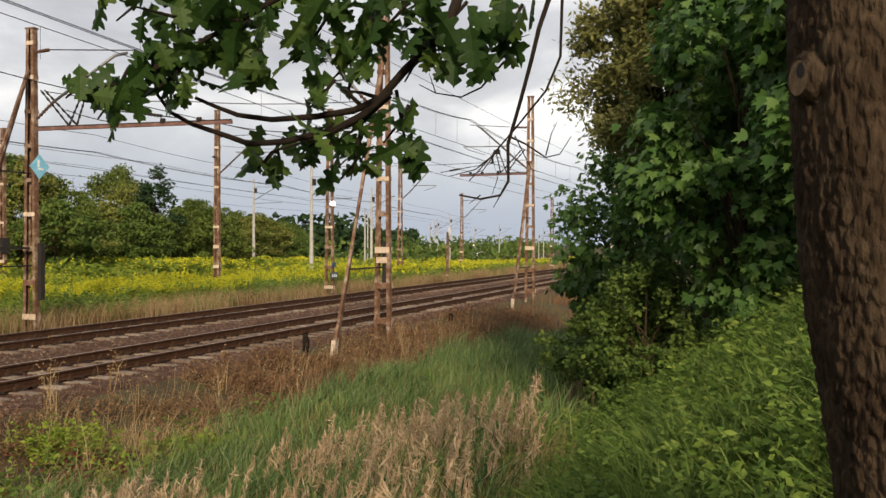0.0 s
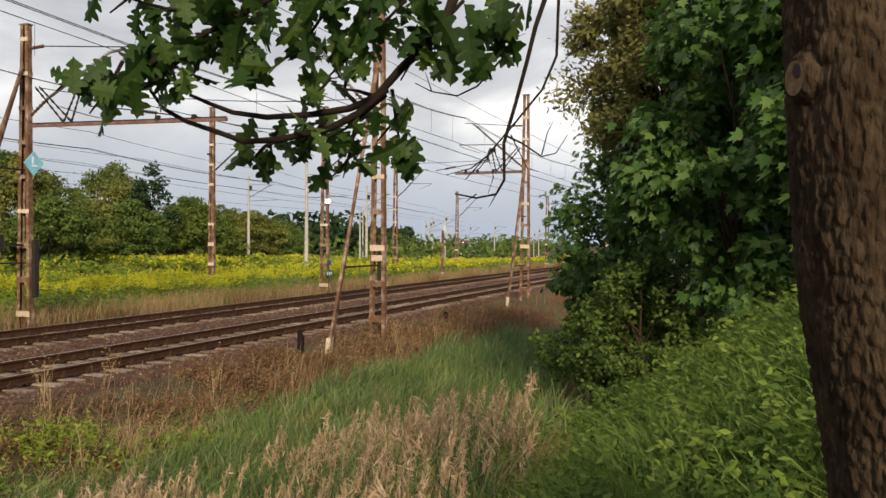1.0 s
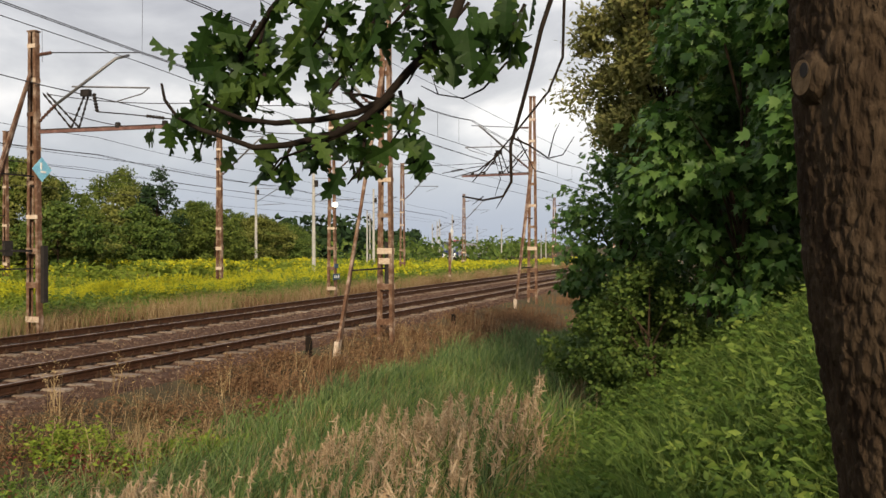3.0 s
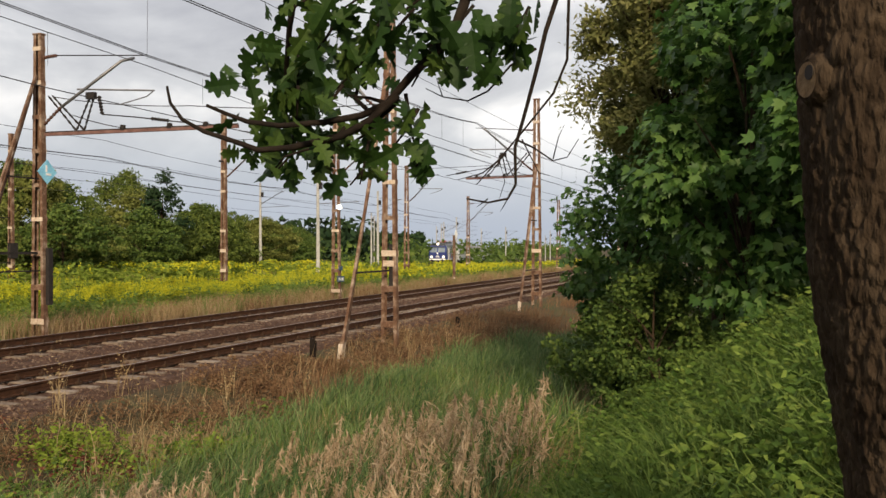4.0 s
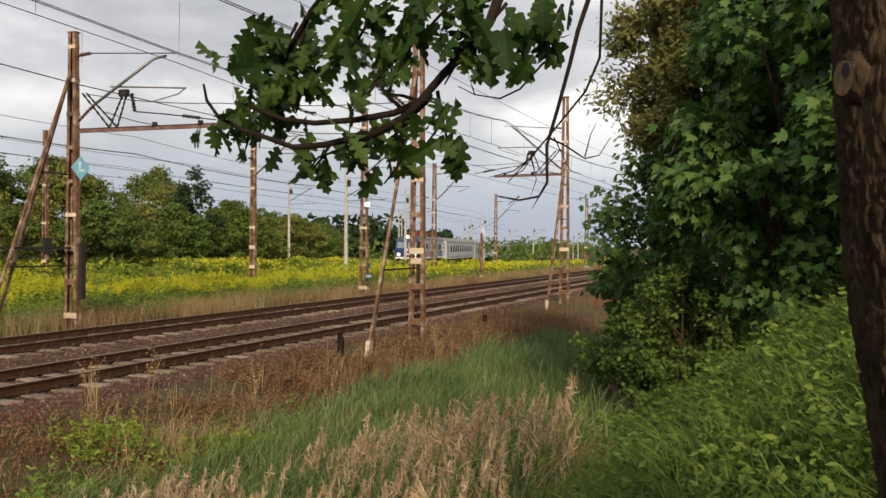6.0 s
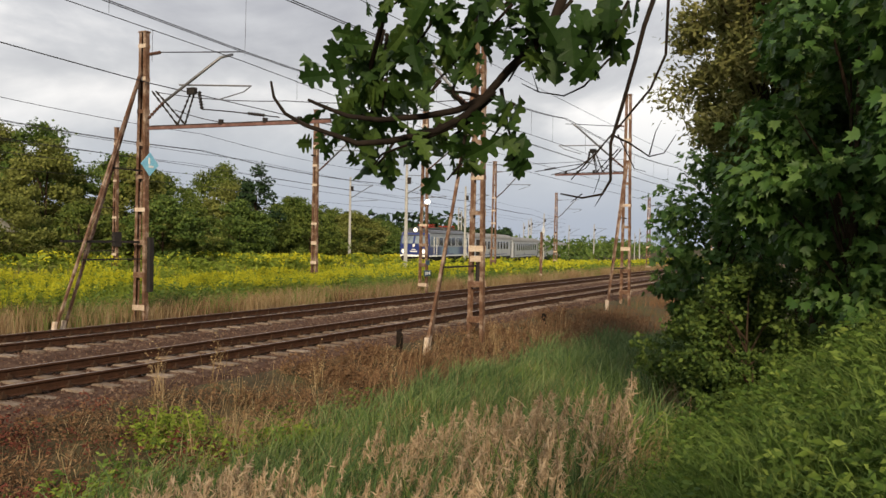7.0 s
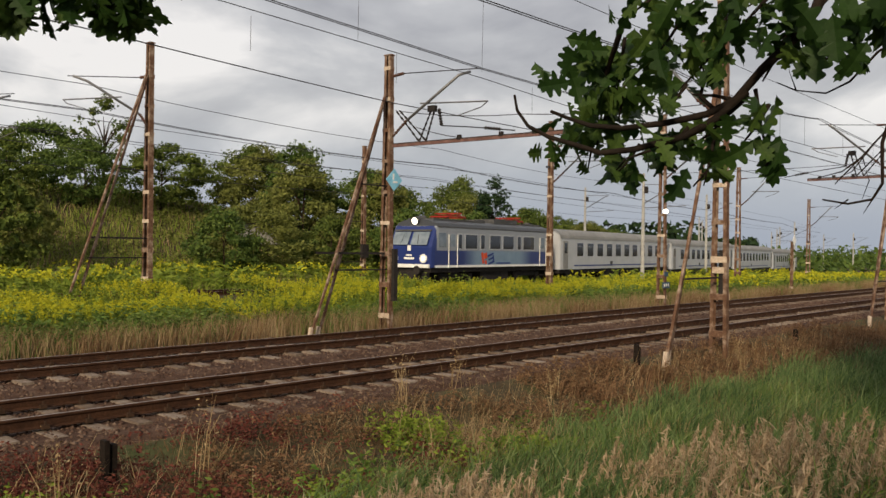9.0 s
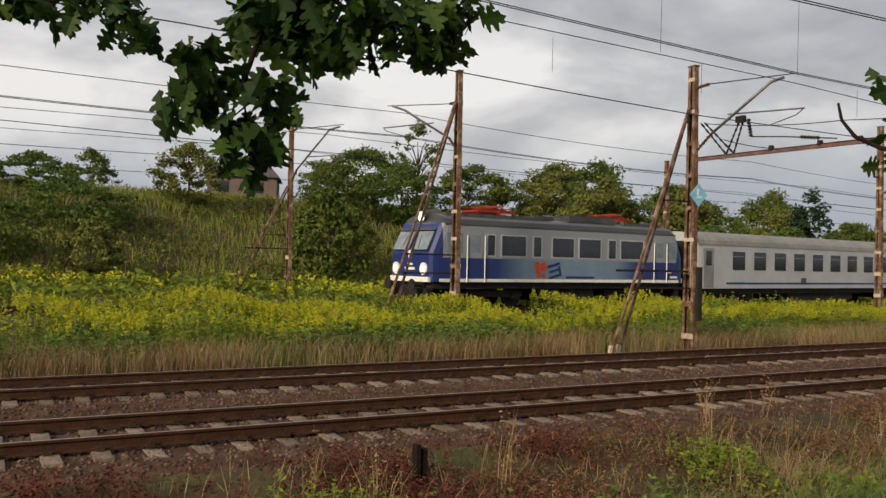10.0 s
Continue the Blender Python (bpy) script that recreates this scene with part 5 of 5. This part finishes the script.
    P = scatter(16000, -45, 60, 24, 52, lambda x, y: (y - train_y(x) > 4) & patchy(x, y, 0.35, 0.42, 6))
    stuff("bank_herbs", herbs("bank_herbs", P, 0.75, 9, 0.17, OLIVELEAF, 0.30), "soft green herbage on the far bank slope", "weeds")
    P = scatter(40000, -60, 90, 22.5, 60, lambda x, y: y - train_y(x) > 3, 1.0)
    stuff("bank_grass", blades("bank_grass", P, 0.7, 0.035, 0.6, STRAW), "dry grass on the far bank slope")
    P = scatter(80000, -60, 120, 22.5, 60, lambda x, y: y - train_y(x) > 3, 1.0)
    stuff("bank_grass", blades("bank_grass", P, 0.7, 0.06, 0.4, GOLDGREEN), "green grass on the far bank slope")


make_grass()


# ---- the oak over the path ----
OAK_OUT = [(0.012, 0.0), (0.04, 0.10), (0.15, 0.15), (0.22, 0.22), (0.20, 0.27), (0.12, 0.30), (0.13, 0.34), (0.25, 0.37), (0.34, 0.44), (0.33, 0.50), (0.20, 0.51), (0.14, 0.54), (0.16, 0.59), (0.27, 0.63), (0.34, 0.72), (0.31, 0.77), (0.18, 0.76), (0.12, 0.79), (0.17, 0.86), (0.16, 0.94), (0.07, 0.93), (0.0, 1.0)]
OAK_OUT = OAK_OUT + [(-a, b - 0.02) for a, b in reversed(OAK_OUT[:-1])]
# camera places and headings at start and end, which the twigs are placed from
EYE_START = Vector((-19.938, -11.982, 2.366))
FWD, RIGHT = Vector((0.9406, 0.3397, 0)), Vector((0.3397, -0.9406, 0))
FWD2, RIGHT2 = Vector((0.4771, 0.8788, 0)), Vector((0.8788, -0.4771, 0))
EYE_END = Vector((-19.963, -11.941, 2.373))
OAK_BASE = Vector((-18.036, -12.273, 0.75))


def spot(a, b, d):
    """A place d metres out from the camera's start, a and b its view tangents aside and up; in the oak's space."""
    return EYE_START + FWD * d + RIGHT * (a * d) + Vector((0, 0, b * d)) - OAK_BASE


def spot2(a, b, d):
    return EYE_END + FWD2 * d + RIGHT2 * (a * d) + Vector((0, 0, b * d)) - OAK_BASE


def leaf_mesh(bend, fold, skew):
    """A lobed blade, fanned from points along its midrib."""
    g = Geo()
    n = len(OAK_OUT)
    mid = [(0.0, t) for t in (0.02, 0.3, 0.54, 0.8)]

    def lift(a, b):
        return -bend * b * b + fold * abs(a) + skew * a * b + 0.05 * math.sin(9 * b) * abs(a)
    for a, b in mid + OAK_OUT:
        g.v.append((a, b, lift(a, b)))
    root = [min(range(4), key=lambda q: abs(mid[q][1] - b)) for a, b in OAK_OUT]
    for i in range(n):
        j = (i + 1) % n
        if root[i] == root[j]:
            g.f.append((root[i], 4 + i, 4 + j))
        else:
            g.f.append((root[i], 4 + i, 4 + j, root[j]))
    return g.data("leaf", OAKLEAF)


LEAVES = [leaf_mesh(0.25, 0.25, 0.1), leaf_mesh(0.5, 0.15, -0.2), leaf_mesh(-0.1, 0.35, 0.2), leaf_mesh(0.7, 0.4, 0.0)]


def spray(tree_ob, name, pivot, blobs, place, depth, twigs, label="leafy oak twig", big=1.0, dense=1.0):
    """A twig with its leaves, placed to fit the camera's view; blobs: (a, b, ra, rb) view tangents of leafy tufts;
    twigs: lists of (a, b) view tangents.
    """
    g = Geo()
    for line, r in twigs:
        pts = [place(a, b, depth + 0.03 * math.sin(7 * a)) - pivot for a, b in line]
        g.tube(pts, [r * (1 - 0.7 * i / max(len(pts) - 1, 1)) for i in range(len(pts))], 7)
    for a, b, ra, rb in blobs:     # a small stalk through each tuft
        g.tube([place(a + ra * 0.5, b + rb * 0.8, depth) - pivot, place(a, b, depth) - pivot, place(a - ra * 0.5, b - rb * 0.6, depth) - pivot], [0.005, 0.0035, 0.002], 5)
    tw = part(name, g, TWIG, tree_ob, label, True)
    tw.location = pivot
    for a, b, ra, rb in blobs:
        n = max(4, int(ra * rb * 9800 * dense))
        for _ in range(n):
            q, s = random.uniform(0, 6.283), math.sqrt(random.random())
            p = place(a + ra * s * math.cos(q), b + rb * s * math.sin(q), depth + random.gauss(0, 0.08)) - pivot
            d = Vector((random.gauss(0, 0.6), random.gauss(0, 0.6), -0.75 + random.gauss(0, 0.45))).normalized()
            up = Vector((random.gauss(0, 1), random.gauss(0, 1), random.gauss(0.3, 1)))
            x = d.cross(up).normalized()
            z = x.cross(d)
            k = random.uniform(0.056, 0.098) * big
            m = Matrix((x, d, z)).transposed().to_4x4()
            lf = new("leaf", random.choice(LEAVES))
            lf.parent = tw
            lf.matrix_basis = Matrix.Translation(p - d * k * 0.5) @ m @ Matrix.Diagonal((k, k, k, 1))
    return tw


# turns pixel positions into sideways and upward view tangents
def pixel_slopes(lists, cx=784.0, cy=432.0, f=1518.0):
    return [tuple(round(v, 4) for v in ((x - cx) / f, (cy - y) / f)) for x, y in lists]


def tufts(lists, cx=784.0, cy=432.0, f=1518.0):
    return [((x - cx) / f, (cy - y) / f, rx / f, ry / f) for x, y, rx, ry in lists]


def make_oak():
    oak = empty("oak_tree", Matrix.Translation(OAK_BASE), "mossy brown oak trunk with overhanging leafy twigs", "tree")
    # leaning trunk, bent to fit the camera's view, with plated, furrowed bark, finest at eye height
    g = Geo()
    n = 220
    zs = np.concatenate([np.linspace(-0.4, 0.85, 50), np.linspace(0.85, 2.35, 250)[1:], np.linspace(2.35, 5.0, 60)[1:]])
    for z in zs:
        r = 0.218 - 0.004 * z + 0.10 * math.exp(-(z + 0.4) * 4)
        zr = z + OAK_BASE.z - 2.366
        off = float(np.interp(zr, (-1.6, -0.49, -0.37, -0.25, -0.14, -0.02, 0.11, 0.26, 0.42, 1.0, 3.0), (0.17, 0.088, 0.067, 0.046, 0.025, 0.008, 0.002, -0.008, -0.017, -0.05, -0.15)))
        for j in range(n):
            a = 2 * math.pi * j / n
            c, s = math.cos(a), math.sin(a)
            q = Vector((c * 15, s * 15, z * 17.0))
            q += noise.noise_vector(Vector((c * 3, s * 3, z * 4))) * 0.9
            near = noise.voronoi(q)[0]
            plate = min((near[1] - near[0]) * 3.0, 1.0)
            rr = r + 0.009 * (plate - 0.7) + 0.010 * noise.noise(Vector((2.2 * c, 2.2 * s, z * 1.6))) + 0.004 * noise.noise(Vector((26 * c, 26 * s, z * 60)))
            g.v.append((off * RIGHT.x + rr * c, off * RIGHT.y + rr * s, float(z)))
    for i in range(len(zs) - 1):
        for j in range(n):
            a, b = i * n + j, i * n + (j + 1) % n
            g.f.append((a, b, b + n, a + n))
    part("trunk", g, BARK, oak, "furrowed reddish-brown bark", True)
    # sawn branch stub ringed by healed bark; a dark disc paints its hole's shade
    d = (-RIGHT * 0.985 - FWD * 0.12 + Vector((0, 0, -0.02))).normalized()
    along = d.cross(Vector((0, 0, 1))).normalized()
    c = Vector((0, 0, 1.945)) - RIGHT * 0.012 + d * 0.210
    stub = part("branch_stub", Geo().tube([c - d * 0.12, c - d * 0.03, c + d * 0.004, c + d * 0.014, c + d * 0.008], [0.085, 0.064, 0.049, 0.039, 0.031], 24), BARK, oak, "healed stub of a sawn branch", True)
    part("cut_face", Geo().disc(c + d * 0.008, d, 0.034, 0.012, 24), HEART, stub, "pale sawn wood")
    part("hollow", Geo().disc(c + d * 0.010 - along * 0.012 + Vector((0, 0, 0.012)), d, 0.0145, 0.012, 14), DARK, stub, "dark disc painted for the shade inside a hole")
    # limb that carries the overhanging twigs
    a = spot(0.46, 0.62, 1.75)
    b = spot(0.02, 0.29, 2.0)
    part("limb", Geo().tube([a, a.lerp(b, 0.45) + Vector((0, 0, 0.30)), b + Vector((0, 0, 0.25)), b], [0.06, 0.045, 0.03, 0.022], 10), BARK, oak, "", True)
    # twigs and leaf tufts laid out by pixel, to fit the camera's view
    d0 = 2.0
    main = [(pixel_slopes([(810, -6), (795, 35), (770, 72), (715, 125), (672, 175), (625, 196), (560, 207), (480, 213), (420, 205), (380, 190), (345, 175)]), 0.013),
            (pixel_slopes([(690, 160), (640, 205), (590, 232), (500, 252), (440, 256), (395, 240), (340, 222), (300, 200), (278, 170), (272, 140)]), 0.010),
            (pixel_slopes([(640, 190), (615, 165), (622, 130), (615, 100)]), 0.006), (pixel_slopes([(672, 175), (640, 165), (600, 160)]), 0.006)]
    piv = spot(*pixel_slopes([(800, 0)])[0], d0)
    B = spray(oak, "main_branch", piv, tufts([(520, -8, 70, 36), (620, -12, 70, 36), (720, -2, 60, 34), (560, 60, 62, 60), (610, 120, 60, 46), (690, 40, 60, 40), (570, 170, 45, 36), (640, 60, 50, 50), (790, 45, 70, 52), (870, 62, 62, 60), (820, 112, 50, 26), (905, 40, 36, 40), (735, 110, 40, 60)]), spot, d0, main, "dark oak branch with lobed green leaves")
    D = spray(oak, "hanging_twig", spot(*pixel_slopes([(660, 190)])[0], d0), tufts([(480, 276, 46, 40), (560, 250, 58, 40), (622, 296, 45, 42), (700, 225, 45, 48), (728, 278, 30, 28), (620, 235, 60, 30), (545, 285, 30, 30)]), spot, d0 + 0.05, [(pixel_slopes([(690, 170), (640, 215), (560, 245), (480, 270), (455, 300)]), 0.006), (pixel_slopes([(700, 160), (712, 230), (728, 290)]), 0.005), (pixel_slopes([(640, 215), (630, 270), (620, 320)]), 0.005)])
    A = spray(oak, "side_twig", spot(*pixel_slopes([(640, -70)])[0], d0 + 0.05), tufts([(235, 15, 60, 42), (330, 72, 90, 78), (425, 62, 66, 84), (200, 175, 56, 66), (290, 150, 80, 46), (440, 130, 40, 50), (135, 160, 38, 28), (380, 10, 90, 40)]), spot, d0 - 0.1, [(pixel_slopes([(640, -70), (520, -20), (420, 40), (330, 90), (250, 140), (200, 190)]), 0.009), (pixel_slopes([(420, 40), (300, 30), (220, 10)]), 0.006), (pixel_slopes([(330, 90), (220, 150), (120, 165)]), 0.006)], "leafy oak twig tossed by the wind")
    T = spray(oak, "bare_twig", spot(*pixel_slopes([(980, -10)])[0], 2.2), [], spot, 2.2, [
        (pixel_slopes([(972, -10), (952, 50), (938, 110), (918, 185), (898, 255), (899, 320), (885, 345), (850, 352), (812, 345)]), 0.0068), (pixel_slopes([(993, -10), (990, 100), (965, 160), (910, 228), (870, 275), (830, 320)]), 0.0043),
        (pixel_slopes([(898, 240), (930, 255), (965, 278), (990, 272), (1010, 240)]), 0.0031), (pixel_slopes([(965, 275), (975, 235), (985, 215)]), 0.0019), (pixel_slopes([(872, 275), (840, 300), (795, 312)]), 0.0025), (pixel_slopes([(885, 258), (855, 300), (830, 312)]), 0.0019),
        (pixel_slopes([(885, 345), (872, 368)]), 0.0019), (pixel_slopes([(935, 80), (890, 110), (850, 155), (815, 172), (770, 165), (740, 150)]), 0.0037), (pixel_slopes([(770, 165), (758, 130)]), 0.0019), (pixel_slopes([(870, 278), (880, 315), (870, 345)]), 0.0019), (pixel_slopes([(910, 240), (940, 300), (960, 305)]), 0.0019), (pixel_slopes([(850, 345), (830, 360)]), 0.0019)], "thin bare dark twigs")
    E = spray(oak, "low_branch", spot2(*pixel_slopes([(520, -40)], cy=462)[0], 3.0), tufts([(650, 45, 190, 66), (560, 20, 130, 50), (800, 10, 60, 40), (460, 60, 80, 50), (340, 135, 60, 50), (325, 198, 66, 36), (430, 195, 90, 66), (440, 280, 66, 42), (560, 105, 60, 36), (760, 70, 60, 40)], cy=462), spot2, 3.0, [(pixel_slopes([(520, -40), (450, 70), (425, 150), (430, 230), (450, 300)], cy=462), 0.0140), (pixel_slopes([(520, -40), (620, 30), (760, 60)], cy=462), 0.0112), (pixel_slopes([(425, 150), (350, 160), (280, 195)], cy=462), 0.0070)], "dark oak branch hanging low over the path", 1.5, 2.2)
    G = spray(oak, "low_branch", spot2(*pixel_slopes([(150, -60)], cy=462)[0], 3.0), tufts([(130, 18, 110, 38), (225, 62, 46, 42), (40, 12, 40, 26), (-60, 10, 80, 40)], cy=462), spot2, 3.0, [(pixel_slopes([(200, -60), (130, 10), (30, 20)], cy=462), 0.0098), (pixel_slopes([(180, -40), (225, 60), (230, 95)], cy=462), 0.0070)], "dark oak branch hanging low over the path", 1.5, 2.2)
    # unseen crown leaves overhead, added to shade the twigs and trunk
    P = crown_points(260, 4.5, 8.0, 3.4, 30, 0.14)[0]
    P = P[(P[:, 2] > 3.0) & ((P[:, 2] > 3.6) | (P[:, 0] > 0.5))] + np.array([0.2, 0.3, 0])
    part("crown", flakes("crown", P, 0.17, OAKLEAF, 0.5, 1.2, 0.3), None, oak)
    # limbs that reach out to them overhead
    top = Vector((0, 0, 3.6))
    for q in (E.location + Vector((0, 0, 0.02)), G.location + Vector((0, 0, 0.02)), T.location, A.location):
        part("limb", Geo().tube([top, top.lerp(q, 0.45) + Vector((0, 0, 0.35)), q + (top - q).normalized() * 0.1 + Vector((0, 0, 0.10)), q], [0.055, 0.032, 0.010, 0.006], 8), BARK, oak, "", True)

    def turned(ob, deg, tilt=0.0):
        return Matrix.Translation(ob.location) @ pose(0, 0, 0, tilt, 0, deg)
    angles = ((0, 0), (0.5, -2), (1.0, 4), (1.5, -3), (2.0, -4), (2.5, -26), (2.7, -33), (3.2, -58), (3.8, -72), (4.1, -78), (4.4, -73), (4.7, -60), (5.0, -40), (5.2, -32), (5.7, -42), (6.3, -60), (6.5, -66), (7.0, -68), (7.5, -64), (8.2, -66), (9.0, -64), (10.0, -66))
    SWAYS.append((A, [(t, turned(A, a, 0.06 * a)) for t, a in angles]))
    SWAYS.append((D, [(t, turned(D, 0.16 * a + 3 * math.sin(2.1 * t), 2 * math.sin(1.7 * t))) for t, a in angles]))
    for ob in (E, G):
        SWAYS.append((ob, [(t, turned(ob, 1.5 * math.sin(2 * t))) for t in (0, 3, 6, 8, 9, 9.5, 10)]))
    SWAYS.append((B, [(t, turned(B, 0.05 * a + 0.8 * math.sin(1.9 * t))) for t, a in angles]))


make_oak()


motions()
